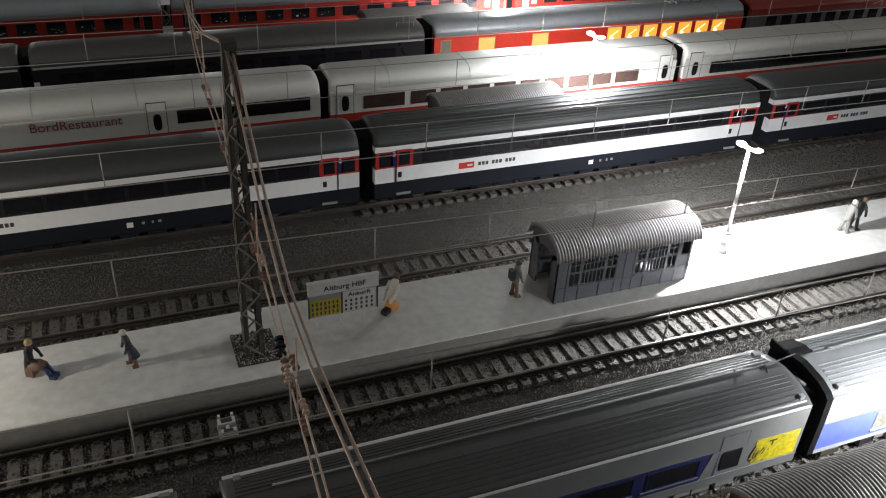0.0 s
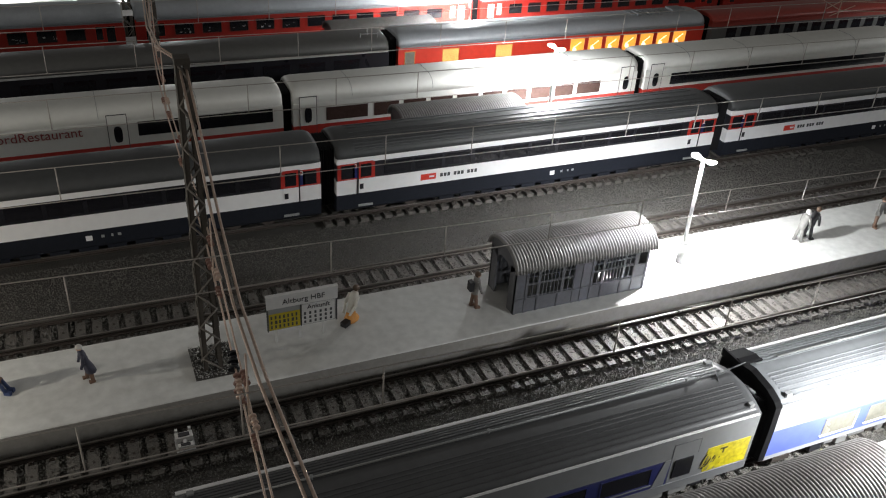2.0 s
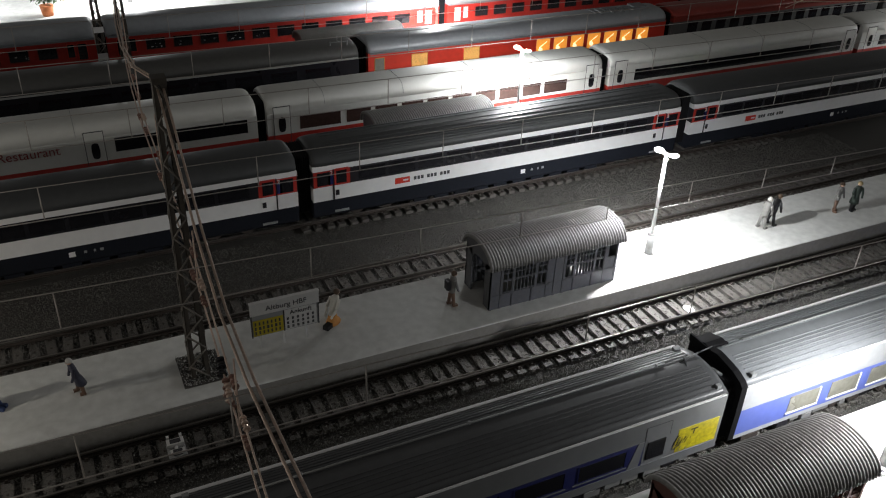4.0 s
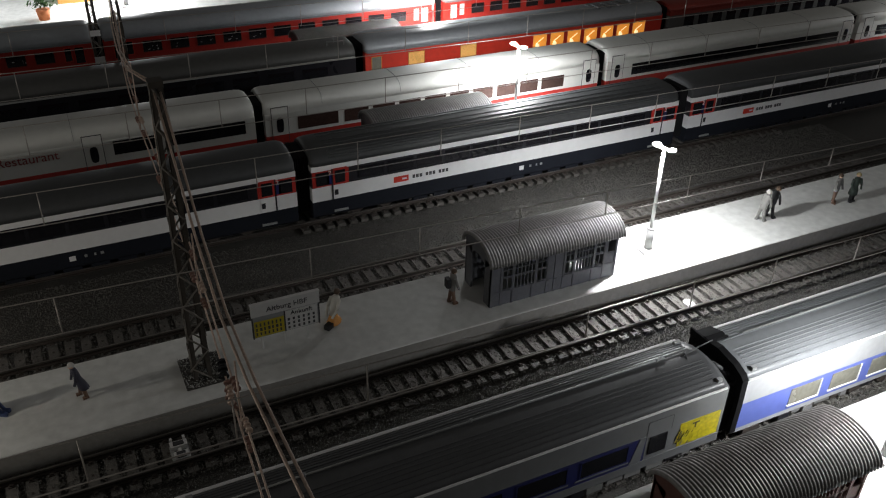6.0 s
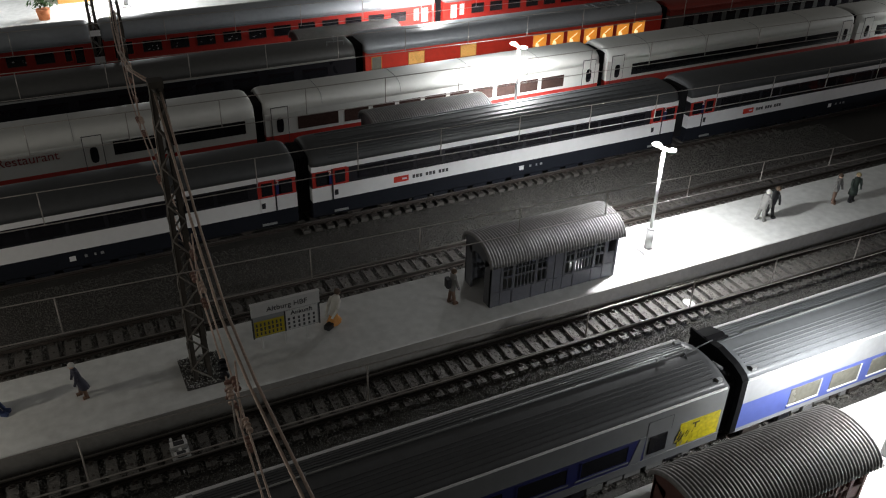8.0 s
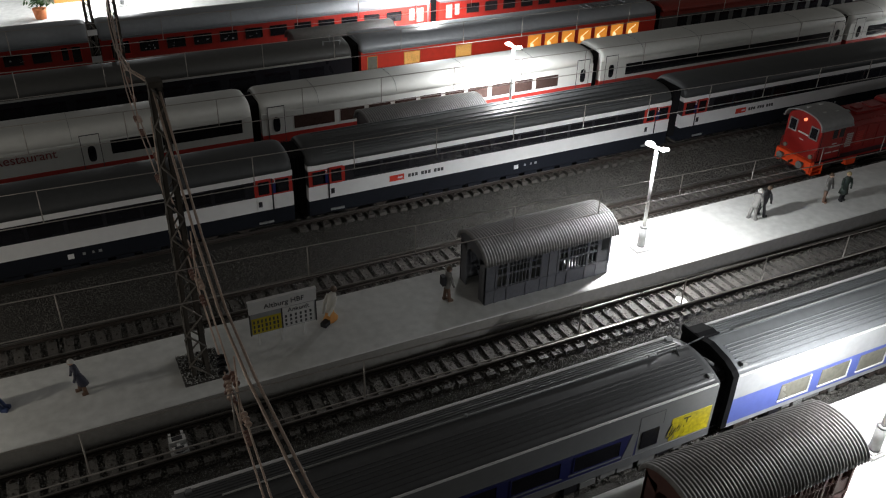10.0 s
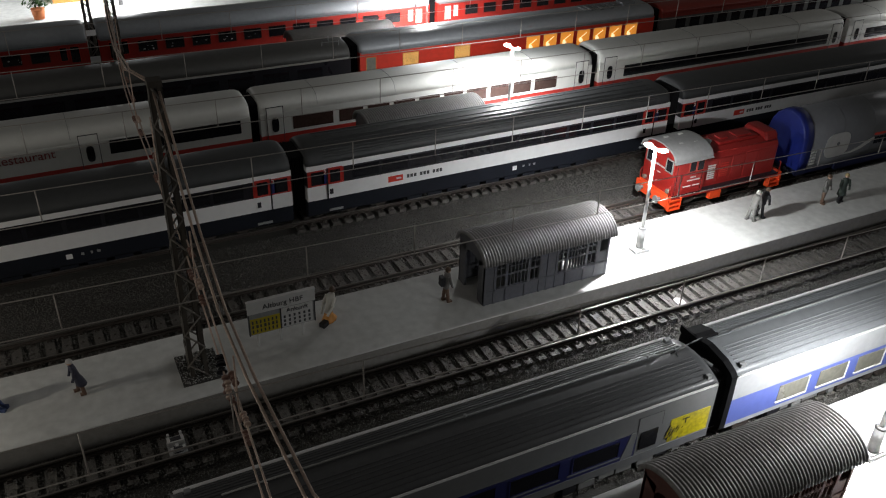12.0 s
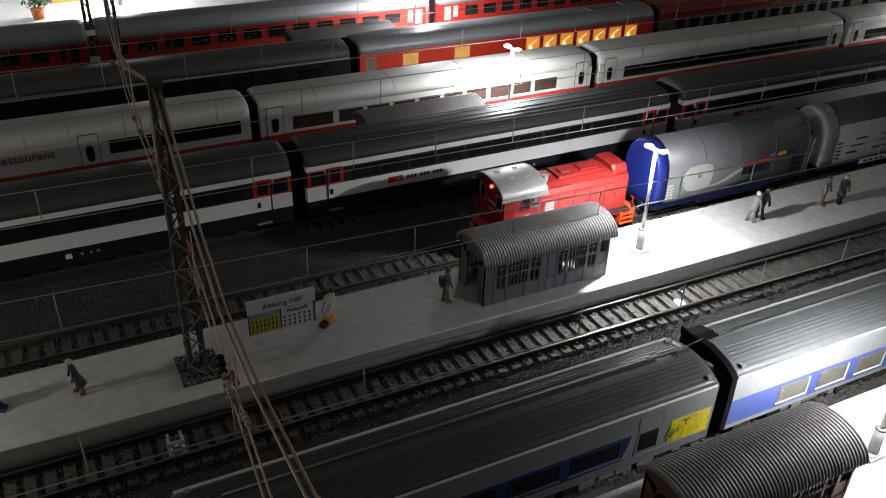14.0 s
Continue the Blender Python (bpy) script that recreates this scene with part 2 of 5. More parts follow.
def sleeper_mesh():
    bm = bmesh.new()
    box(bm, -2.05, 2.05, -13.4, 13.4, -4.8, -2.6)
    for s in (-8.25, 8.25):
        for d in (-1.75, 1.75):
            box(bm, -1.0, 1.0, s + d - 0.75, s + d + 0.75, -2.6, -2.2, 1)
            box(bm, -0.55, 0.55, s + d - 0.4, s + d + 0.4, -2.2, -1.6, 1)
    box(bm, -0.45, 0.45, -0.45, 0.45, -2.6, -2.45, 1)
    box(bm, -0.1, 0.1, -13.0, -10.6, -2.6, -2.52, 1)
    box(bm, -0.1, 0.1, 10.6, 13.0, -2.6, -2.52, 1)
    return mesh("sleeper", bm, [SLEEPER, RAILSIDE])


SM = sleeper_mesh()
rs = random.Random(5)
for t, y in zip(TR, TRACKS):
    if y in (0, 82.5, -72):
        lo, hi = -60, 500
    elif y == 152.5:
        lo, hi = 130, 480
    else:
        continue
    k = lo
    while k < hi:
        ob = new("sleeper", SM)
        ob.parent = t
        ob.matrix_basis = pose(k * MM, 0, rs.uniform(-0.1, 0.1) * MM, 0, 0, rs.uniform(-1, 1))
        k += SLEEP


# ---- platforms ----
def platform(name, y0, y1, label):
    bm = bmesh.new()
    pts = [(y0 + 0.8, -6), (y0 + 0.8, 6.6), (y0, 6.9), (y0, 7.6), (y0 + 0.4, 8), (y1 - 0.4, 8), (y1, 7.6), (y1, 6.9), (y1 - 0.8, 6.6), (y1 - 0.8, -6)]
    loft(bm, [[(x, y, z) for y, z in pts] for x in (XL, XR)], 0, False)
    bm.normal_update()
    # Upright and low faces take the darker edge colour, the top the pale one.
    for f in bm.faces:
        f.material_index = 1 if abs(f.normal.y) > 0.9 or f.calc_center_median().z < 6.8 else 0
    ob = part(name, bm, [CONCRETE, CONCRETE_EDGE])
    return tagged(ob, label, "platform", "platforms", "structure")


P1 = platform("platform_1", 11.5, 56.5, "long pale concrete island platform under white lamps")
P2 = platform("platform_2", 171, 208, "pale concrete platform between two coaches")
P3 = platform("platform_3", 325, 384, "pale concrete platform beside the red coaches")
P4 = platform("platform_4", -158, -97, "brightly lit white concrete platform")
P5 = platform("platform_5", 440, 760, "brightly lit white platform at the yard's far side")


# ---- platform lamps ----
def lamp_post(x, y, power, label, bare=False):
    t = thing("platform_lamp", x, y, 8, label, "lamp", "platform lamps")
    bpart("foot", LAMPGREY, t, (-4.4, 4.4, -3.4, 3.4, 0, 1.7), (-3.4, 3.4, -2.6, 2.6, 1.7, 2.3), label="pale square lamp foot")
    bm = bmesh.new()
    rod(bm, (0, 0, 2.3), (0, 0, 13.6), 2.1, 14)
    rod(bm, (0, 0, 13.6), (0, 0, 14.2), 2.3, 14, 0, 1.2)
    # Sleeve grey is darkened for the lamplight that only grazes its sides.
    part("base_sleeve", bm, LAMPFOOT, t, "grey lamp base sleeve")
    bm = bmesh.new()
    rod(bm, (0, 0, 14), (-0.5, 0, 58), 0.95, 8, 0, 0.75)
    part("pole", bm, LAMPGREY, t)
    bm = bmesh.new()
    for s in (-1, 1):
        loft(bm, [[(s * a * -0.28 - 0.5 + 2.3 * w * math.cos(k * 0.785), s * a, z + 1.1 * w * math.sin(k * 0.785)) for k in range(8)] for a, w, z in ((0.2, 0.55, 58.3), (2.2, 0.55, 58.6), (3.4, 0.95, 58.9), (4.9, 0.95, 59.1), (5.9, 0.5, 59.2))])
    part("lamp_head", bm, LAMPGLOW, t, "glowing white twin lamp head")
    li = bpy.data.lights.new("lamp_light", "POINT" if bare else "AREA")
    if bare:
        li.shadow_soft_size = 0.003
    else:
        li.shape, li.size = "DISK", 0.006
    li.energy, li.color = power, (1.0, 0.93, 0.82) if bare and y < 100 else (0.97, 0.985, 1.0)
    if not bare:
        sl = bpy.data.lights.new("lamp_spill", "POINT")
        sl.energy, sl.shadow_soft_size, sl.color = power * 0.15, 0.003, (0.98, 0.985, 1.0)
        so = new("lamp_spill", sl)
        so.matrix_basis = pose((x - 3.5) * MM, y * MM, (8 + 57) * MM)
    lo = new("lamp_light", li)
    lo.matrix_basis = pose((x - 0.5) * MM, y * MM, (8 + 56.2) * MM)
    return t


# Unseen, added to brighten: (-165, 190), (-150, -128), (678, 32), (-75, 590).
POSTS = ((278.5, 32, 1.0, 0), (289.5, 190, 0.8, 0), (308, 355, 1.2, 0), (269, -124, 0.68, 0), (-122, 33, 0.55, 1), (-165, 190, 0.27, 1), (-150, -128, 0.5, 1), (730, 190, 0.42, 0), (678, 32, 0.2, 0), (100, 575, 1.15, 0), (-75, 590, 0.8, 0))
for x, y, k, bare in POSTS:
    lamp_post(x, y, LAMP_W * k, "white platform lamp with glowing twin head", bare)


# ---- shelters with arched corrugated roofs ----
def shelter(x0, x1, yc, wall, label):
    L, hw = (x1 - x0), 12.5
    t = thing("platform_shelter", (x0 + x1) / 2, yc, 8, label, "shelter", "platform shelters")
    a = L / 2
    # corrugated roof
    bm = bmesh.new()
    n, seg = int((L + 5) / 1.5), 14
    st = []
    for i in range(n * 5 + 1):
        x = -a - 1.6 + (L + 4.1) * i / (n * 5)
        st.append((x, (-0.45, 0.2, 0.42, 0.42, 0.2)[i % 5]))
    top, bot = [], []
    for x, d in st:
        for lst, o in ((top, d), (bot, d - 0.7)):
            lst.append([bm.verts.new((x, -(14.8 + o) * math.cos(math.pi * j / seg), 22.6 + (9.0 + o) * math.sin(math.pi * j / seg))) for j in range(seg + 1)])
    for g in (top, bot):
        for r, s in zip(g, g[1:]):
            for j in range(seg):
                bm.faces.new((r[j], r[j + 1], s[j + 1], s[j])).smooth = True
    for e in (0, -1):
        for j in range(seg):
            bm.faces.new((top[e][j], top[e][j + 1], bot[e][j + 1], bot[e][j]))
    for j in (0, seg):
        for i in range(len(st) - 1):
            bm.faces.new((top[i][j], top[i + 1][j], bot[i + 1][j], bot[i][j]))
    part("roof", bm, ROOFGREY, t, "weathered grey corrugated arched roof")
    # walls with window openings: sill wall, head, posts
    for s, nm in ((-1, "front_wall"), (1, "back_wall")):
        y0, y1 = sorted((s * hw, s * (hw - 1.0)))
        yo0, yo1 = sorted((s * (hw + 0.35), s * hw))
        w = bpart(nm, wall, t, (-a, a, y0, y1, 0, 7.6), (-a, a, y0, y1, 22.0, 24.0))
        u = L / 100
        for fx in (1, 8, 43.5, 49.5, 56.5, 89.5, 98.8):
            bpart("pilaster", wall, w, (-a + fx * u - 0.55, -a + fx * u + 0.55, yo0, yo1, 0, 24))
        for fx in (16.5, 31.5, 64.5, 79.5):
            bpart("panel_strip", SHEDDARK, w, (-a + fx * u - 0.3, -a + fx * u + 0.3, yo0, yo1, 0, 7.6))
        bpart("rail_strip", wall, w, (-a, a, yo0, yo1, 7.0, 7.8), (-a, a, yo0, yo1, 21.8, 22.5))
        if s > 0:
            bpart("wall_panel", wall, w, (-a + 8 * u, -a + 43 * u, y0 + 0.2, y1 - 0.2, 7.6, 22), (-a + 57 * u, -a + 78 * u, y0 + 0.2, y1 - 0.2, 7.6, 22))
        for f0, f1 in ((0, 8), (43.5, 56.5), (89.5, 92), (98, 100)):
            bpart("wall_pier", wall, w, (-a + f0 * u, -a + f1 * u, y0, y1, 7.6, 22))
        bpart("end_panel", wall, w, (-a + 92 * u, -a + 98 * u, y0 + 0.1, y1 - 0.1, 7.6, 14))
        for f0, f1 in ((8, 43.5), (56.5, 89.5)):
            wx0, wl = -a + f0 * u, (f1 - f0) * u
            # two narrow side lights and a wide middle one under a flat arch
            for g0, g1, bars in ((0.02, 0.24, 2), (0.27, 0.73, 6), (0.76, 0.98, 2)):
                p0, p1 = wx0 + g0 * wl, wx0 + g1 * wl
                bm = bmesh.new()
                for q in range(bars + 1):
                    x = p0 + (p1 - p0) * q / bars
                    g = 0.34 if q in (0, bars) else 0.2
                    box(bm, x - g, x + g, y0 - 0.12, y1 + 0.12, 7.6, 22)
                for z in (8.2, 14.4, 15.0, 18.6):
                    box(bm, p0, p1, y0 - 0.05, y1 + 0.05, z - 0.2, z + 0.2)
                for q in range(6):
                    xa, xb = p0 + (p1 - p0) * q / 6, p0 + (p1 - p0) * (q + 1) / 6
                    zz = 20.4 + 1.2 * math.sin(math.pi * (q + 0.5) / 6)
                    box(bm, xa, xb, y0 - 0.06, y1 + 0.06, zz - 0.25, 22)
                part("window_lattice", bm, wall, w, "open glazing-bar lattice window")
    for s, nm in ((-1, "gable_end"), (1, "gable_end")):
        x0_, x1_ = sorted((s * a, s * (a - 1.0)))
        bm = bmesh.new()
        box(bm, x0_, x1_, -hw, -6.5, 0, 23)
        box(bm, x0_, x1_, 6.5, hw, 0, 23)
        ring = [(-12.5, 23)] + [(-13.6 * math.cos(math.pi * j / 10), 22.2 + 8.0 * math.sin(math.pi * j / 10)) for j in range(1, 10)] + [(12.5, 23)] + [(6.5 * math.cos(math.pi * j / 6), 19 + 3.6 * math.sin(math.pi * j / 6)) for j in range(7)]
        loft(bm, [[(x, y, z) for y, z in ring] for x in (x0_, x1_)], 0, False)
        part(nm, bm, wall, t, "gable wall with arched doorway")
        if s > 0:
            bpart("gable_panel", wall, t, (x0_ + 0.2, x1_ - 0.2, -6.5, 6.5, 0, 13), (x0_ + 0.2, x1_ - 0.2, -6.5, -3, 13, 20.5), (x0_ + 0.2, x1_ - 0.2, 3, 6.5, 13, 20.5), (x0_ + 0.2, x1_ - 0.2, -3, 3, 19, 22))
    bpart("bench", SHEDDARK, t, (-a + 8, a - 8, 7, 11, 5, 5.8), (-a + 9, -a + 10, 8, 10, 0, 5), (a - 10, a - 9, 8, 10, 0, 5))
    return t


shelter(179.5, 249.5, 33.5, SHEDGREY, "grey platform shelter with lattice windows and corrugated roof")
shelter(186, 262, 187, SHEDGREY, "grey platform shelter half hidden behind a dark coach")
shelter(193, 272, 352, SHEDGREY, "small grey platform shelter behind the sleeping coaches")
shelter(167, 238, -124.5, SHEDBROWN, "red-brown platform shelter with corrugated grey roof")


# ---- coaches ----
def roof_loft(bm, L, w, z0, h, taper=5.0, seg=14, mi=0, power=0.75):
    rings = []
    e0, e1 = (0.97, 1.0) if power > 2 else (0.86, 0.96)
    for x, k in ((-L / 2, e0), (-L / 2 + taper * 0.4, e1), (-L / 2 + taper, 1), (L / 2 - taper, 1), (L / 2 - taper * 0.4, e1), (L / 2, e0)):
        ring = []
        for j in range(seg + 1):
            a = math.pi * j / seg
            c, s = math.cos(a), math.sin(a)
            if power > 2:
                ring.append((x, -w + 2 * w * j / seg, z0 + (1 - abs(2 * j / seg - 1) ** 2.2) * (h - z0) * k))
            else:
                ring.append((x, -math.copysign(abs(c) ** power, c) * w * (0.5 + 0.5 * k), z0 + s ** power * (h - z0) * k))
        rings.append(ring)
    loft(bm, rings, mi)


def roof_ribs(bm, L, w, z0, h, angles, inset=10, power=0.75):
    for a in angles:
        c, s = math.cos(radians(a)), math.sin(radians(a))
        y, z = -math.copysign(abs(c) ** power, c) * w, z0 + s ** power * (h - z0)
        if power > 2:
            y = -w + 2 * w * a / 180
            z = z0 + (1 - abs(y / w) ** 2.2) * (h - z0)
        box(bm, -L / 2 + inset, L / 2 - inset, y - 0.28, y + 0.28, z - 0.6, z + 0.28)


def bogie(parent, x, m=None):
    b = bpart("bogie", m or BLACK, parent, (x - 13, x + 13, -10.5, -9.2, 3.0, 6.0), (x - 13, x + 13, 9.2, 10.5, 3.0, 6.0), (x - 2, x + 2, -9.2, 9.2, 3.4, 5.5))
    for dx in (-9, 9):
        bm = bmesh.new()
        rod(bm, (x + dx, -9.1, 5.3), (x + dx, -7.3, 5.3), 5.3, 14)
        rod(bm, (x + dx, 7.3, 5.3), (x + dx, 9.1, 5.3), 5.3, 14)
        rod(bm, (x + dx, -7.3, 5.3), (x + dx, 7.3, 5.3), 0.9, 6)
        part("wheelset", bm, RAILSIDE, b)


def coach(name, x0, x1, y, bands, roof, w, eave, h, label, group, power=0.75, ribs=(), ribmat=None, eaveline=None):
    L = x1 - x0
    t = thing(name, (x0 + x1) / 2, y, 0, label, "railway coach", group)
    for k, (z0, z1, m) in enumerate(bands):
        bm = bmesh.new()
        pts = [(-w, z0), (-w, z1), (w, z1), (w, z0)] if k else [(-w + 1.2, z0), (-w, z0 + 1.5), (-w, z1), (w, z1), (w, z0 + 1.5), (w - 1.2, z0)]
        loft(bm, [[(x, yy, zz) for yy, zz in pts] for x in (-L / 2, L / 2)], 0, False)
        part("side_wall" if k else "skirt", bm, m, t)
    bm = bmesh.new()
    roof_loft(bm, L, w + 0.05, eave, h, power=power)
    r = part("roof", bm, roof, t)
    if ribs:
        bm = bmesh.new()
        roof_ribs(bm, L, w, eave, h, ribs, 3.5 if power > 2 else 10, power)
        part("roof_ribs", bm, ribmat or roof, r)
    if eaveline:
        bpart("gutter", eaveline, t, (-L / 2 + 1, L / 2 - 1, -w - 0.45, -w, eave - 0.9, eave + 0.3), (-L / 2 + 1, L / 2 - 1, w, w + 0.45, eave - 0.9, eave + 0.3))
    for s in (-1, 1):
        bogie(t, s * (L / 2 - 36))
        bm = bmesh.new()
        rings = []
        for k in range(9):
            g = 0.72 if k % 2 else 0.64
            u = s * (L / 2 - 0.3 + k * 0.6)
            rings.append([(u, yy * w * g, zz) for yy, zz in ((-1, 8), (-1, h - 7 + 4 * g), (-0.8, h - 5 + 2 * g), (0.8, h - 5 + 2 * g), (1, h - 7 + 4 * g), (1, 8))])
        loft(bm, rings, 0, False)
        part("gangway_bellows", bm, BELLOWS, t, "black rubber gangway bellows")
    bpart("underframe_equipment", BLACK, t, (-L / 2 + 62, -12, -11, 11, 3.2, bands[0][0]), (4, L / 2 - 58, -11, 11, 3.0, bands[0][0]))
    return t


def pane(t, x0, x1, z0, z1, w, m, d=0.18, name="window", frame_m=None, sides=(-1, 1)):
    for s in sides:
        a, b = sorted((s * (w - 0.3), s * (w + d)))
        ob = bpart(name, m, t, (x0, x1, a, b, z0, z1))
        if frame_m:
            f, (a, b) = 0.45, sorted((s * (w - 0.3), s * (w + d + 0.15)))
            bpart("window_frame", frame_m, ob, (x0 - f, x0, a, b, z0 - f, z1 + f), (x1, x1 + f, a, b, z0 - f, z1 + f), (x0, x1, a, b, z1, z1 + f), (x0, x1, a, b, z0 - f, z0))


# dark express coaches with white stripes and red doors
def striped_coach(x0, x1, ribs):
    w = 15.5
    t = coach("striped_coach", x0, x1, 152.5, [(5, 15, NAVY), (15, 23.6, WHITE), (23.6, 33, BLACK), (33, 36, WHITE)], ROOFDARK, w, 36, 44.8,
              "black coach with white stripes and red doors", "striped express coaches", ribs=ribs, ribmat=ROOFDARK)
    L = x1 - x0
    n = 11
    for k in range(n):
        a = -L / 2 + 25 + (L - 50) * k / n
        pane(t, a + 1, a + (L - 50) / n - 1, 25, 32, w, GLASS, 0.08)
    for s in (-1, 1):
        e = s * L / 2
        xs = sorted((e - s * 0.4, e - s * 21))
        for f in (-1, 1):
            a, b = sorted((f * (w - 0.3), f * (w + 0.15)))
            p = bpart("door_panel", FARRED, t, (xs[0], xs[1], a, b, 23.7, 32.9), label="red entrance panel")
            a, b = sorted((f * (w - 0.3), f * (w + 0.32)))
            dx = sorted((e - s * 12, e - s * 20))
            d = bpart("door", [FARRED, WHITE], t, (dx[0], dx[1], a, b, 23.7, 33.5, 0), (dx[0], dx[1], a, b, 15.2, 23.7, 1), label="red and white entrance door")
            a, b = sorted((f * (w - 0.3), f * (w + 0.45)))
            bpart("door_window", GLASS, d, (dx[0] + 1.1, dx[1] - 1.1, a, b, 24.8, 32.2))
            wx = sorted((e - s * 2.4, e - s * 9.6))
            bpart("end_window", GLASS, p, (wx[0], wx[1], a, b, 24.6, 32.2))
            bx = sorted((e - s * 8.6, e - s * 11.4))
            bpart("blue_sticker", DARKBLUE, p, (bx[0], bx[1], a, b, 24.6, 30.4), label="small dark blue sticker")
            if f < 0:
                lettering("2", 3.4, WHITE, p, e - s * 10.2, -w - 0.5, 31.4, "white class number", "class_number")
            rx_ = sorted((e - s * 11.2, e - s * 11.8))
            bpart("door_post", BLACK, d, (rx_[0], rx_[1], a, b, 15, 33.5))
            bpart("door_button", BLACK, d, (dx[0] + 0.6, dx[0] + 2.6, a, b, 17.6, 20.8))
            a, b = sorted((f * 11, f * (w + 0.6)))
            bpart("step", SIGNGREY, t, (dx[0], dx[1], a, b, 7.2, 8.4), label="grey door step")
    for f in (-1,):
        lx = -L / 2 + 47.5
        bpart("red_mark", RED, t, (lx, lx + 9, -w - 0.15, -w, 17.6, 21.2), label="red rectangular emblem")
        for k in range(9):
            q = lx + 11.5 + k * 2.2 + k // 3 * 1.6
            bpart("lettering_bar", BARS, t, (q, q + 1.6, -w - 0.12, -w, 18.4, 20.5))
        bpart("emblem_bar", WHITE, t, (lx + 5, lx + 8, -w - 0.25, -w, 18.9, 19.9))
    for k in range(10):
        x = -L / 2 + 60 + k * 13
        bpart("equipment_box", NAVY, t, (x, x + 9, -w + 1, -w + 3, 3.4, 6))
    bpart("white_plate", WHITE, t, (L / 2 - 116, L / 2 - 113, -w - 0.1, -w, 9.5, 12.2))
    for q, d in ((109, 1.4), (104.5, 1.0), (101.5, 1.6)):
        bpart("small_mark", SIGNGREY, t, (L / 2 - q, L / 2 - q + d, -w - 0.1, -w, 10.4, 11.8))
    return t


RIB = (18, 26, 35, 45, 57, 70, 84, 98, 112)
striped_coach(-120, 125, ())
striped_coach(133.5, 379, RIB)
striped_coach(389.5, 635, ())


# warm white high-speed coaches
def white_coach(x0, x1, label, wins, door_l, door_r, up=0.0, glass=GLASS):
    w = 15.5
    t = coach("white_coach", x0, x1, 228, [(5, 9, ROOFMID), (9, 15.4, ICEWHITE), (15.4, 23.0, FARRED), (23.0, 37, ICEWHITE)], ICEWHITE, w, 37, 46.5, label, "white high-speed coaches", power=0.62)
    L = x1 - x0
    for a, b in wins:
        pane(t, a - (x0 + x1) / 2, b - (x0 + x1) / 2, 25 + up, 33.2 + up, w, glass, 0.12)
    for x in (door_l, door_r):
        if x is None:
            continue
        x -= (x0 + x1) / 2
        for f in (-1, 1):
            a, b = sorted((f * (w - 0.3), f * (w + 0.1)))
            d = bpart("door", BARS, t, (x - 5.3, x + 5.3, a, b, 17.5, 41), label="dark door outline on white")
            a, b = sorted((f * (w - 0.3), f * (w + 0.2)))
            bpart("door_leaf", [ICEWHITE, FARRED], d, (x - 4.9, x + 4.9, a, b, 23.0, 40.6, 0), (x - 4.9, x + 4.9, a, b, 17.9, 23.0, 1), label="white door leaf")
            bm = bmesh.new()
            y0, y1 = sorted((f * (w - 0.3), f * (w + 0.32)))
            ring = [(x + 2.2 * math.copysign(abs(math.cos(k * 0.3927)) ** 0.6, math.cos(k * 0.3927)), 29.5 + 4.8 * math.copysign(abs(math.sin(k * 0.3927)) ** 0.7, math.sin(k * 0.3927))) for k in range(16)]
            loft(bm, [[(u, yy, v) for u, v in ring] for yy in (y0, y1)], 0, False)
            part("door_window", bm, GLASS, d, "dark oval door window")
    for k in range(4):
        x = -L / 2 + 36 + k * 52
        bm = bmesh.new()
        for j in range(12):
            a0, a1 = math.pi * j / 14 + 0.1, math.pi * (j + 1) / 14 + 0.1
            p0 = (x, -math.copysign(abs(math.cos(a0)) ** 0.62, math.cos(a0)) * (w + 0.08), 37 + abs(math.sin(a0)) ** 0.62 * 9.56)
            p1 = (x, -math.copysign(abs(math.cos(a1)) ** 0.62, math.cos(a1)) * (w + 0.08), 37 + abs(math.sin(a1)) ** 0.62 * 9.56)
            rod(bm, p0, p1, 0.16, 4)
        part("roof_seam", bm, SIGNGREY, t)
    return t


A = white_coach(-116, 124, "warm white restaurant coach with red stripe", [(43.5, 69), (71.5, 118)], 33, None, 2.5)
lettering("BordRestaurant", 7.2, REDTEXT, A, -12.0, -15.66, 32.6, "red serif-free lettering")
white_coach(130, 370, "white coach with a red stripe and dark windows", [(150, 176), (180, 196), (199, 214), (217, 232), (235, 250), (253, 267), (270, 285), (288, 303), (306, 320), (323, 341)], 139, 361.5, 0.0, BROWNGLASS)
white_coach(377, 620, "white coach with one long dark window band", [(399, 604)], 386, 612)
white_coach(626, 868, "white high-speed coach further along the track", [(648, 850)], 637, 858)

# sleeping car with lit windows, its neighbours
w = 15.5
t = coach("dark_coach", -30, 216, 302, [(6, 38.5, BLACK)], ROOFCOAL, w, 38.5, 47.5, "black coach with a grey roof and pale gutter line", "far coaches", eaveline=PALE)
for k in range(9):
    pane(t, -108 + k * 24, -90 + k * 24, 23, 34, w, GLASS, 0.1)
bpart("pale_emblem", SIGNGREY, t, (-95, -93.6, -w - 0.12, -w, 18, 22), (-92.8, -91.6, -w - 0.12, -w, 19, 24.4), (-96.4, -90.4, -w - 0.12, -w, 20.4, 21.2))
bpart("end_plate", WHITE, t, (-122.8, -119.6, -w - 0.14, -w, 10, 30), label="white plate at the coach end")
bm = bmesh.new()
for x, y in ((104, -9), (110, -6), (116, -10), (113, 2)):
    rod(bm, (x, y, 43), (x + 0.6, y, 49.5), 0.35, 5)
rod(bm, (104, -9, 49), (116, -10, 49), 0.3, 5)
rod(bm, (110, -6, 49.4), (113, 2, 49.4), 0.3, 5)
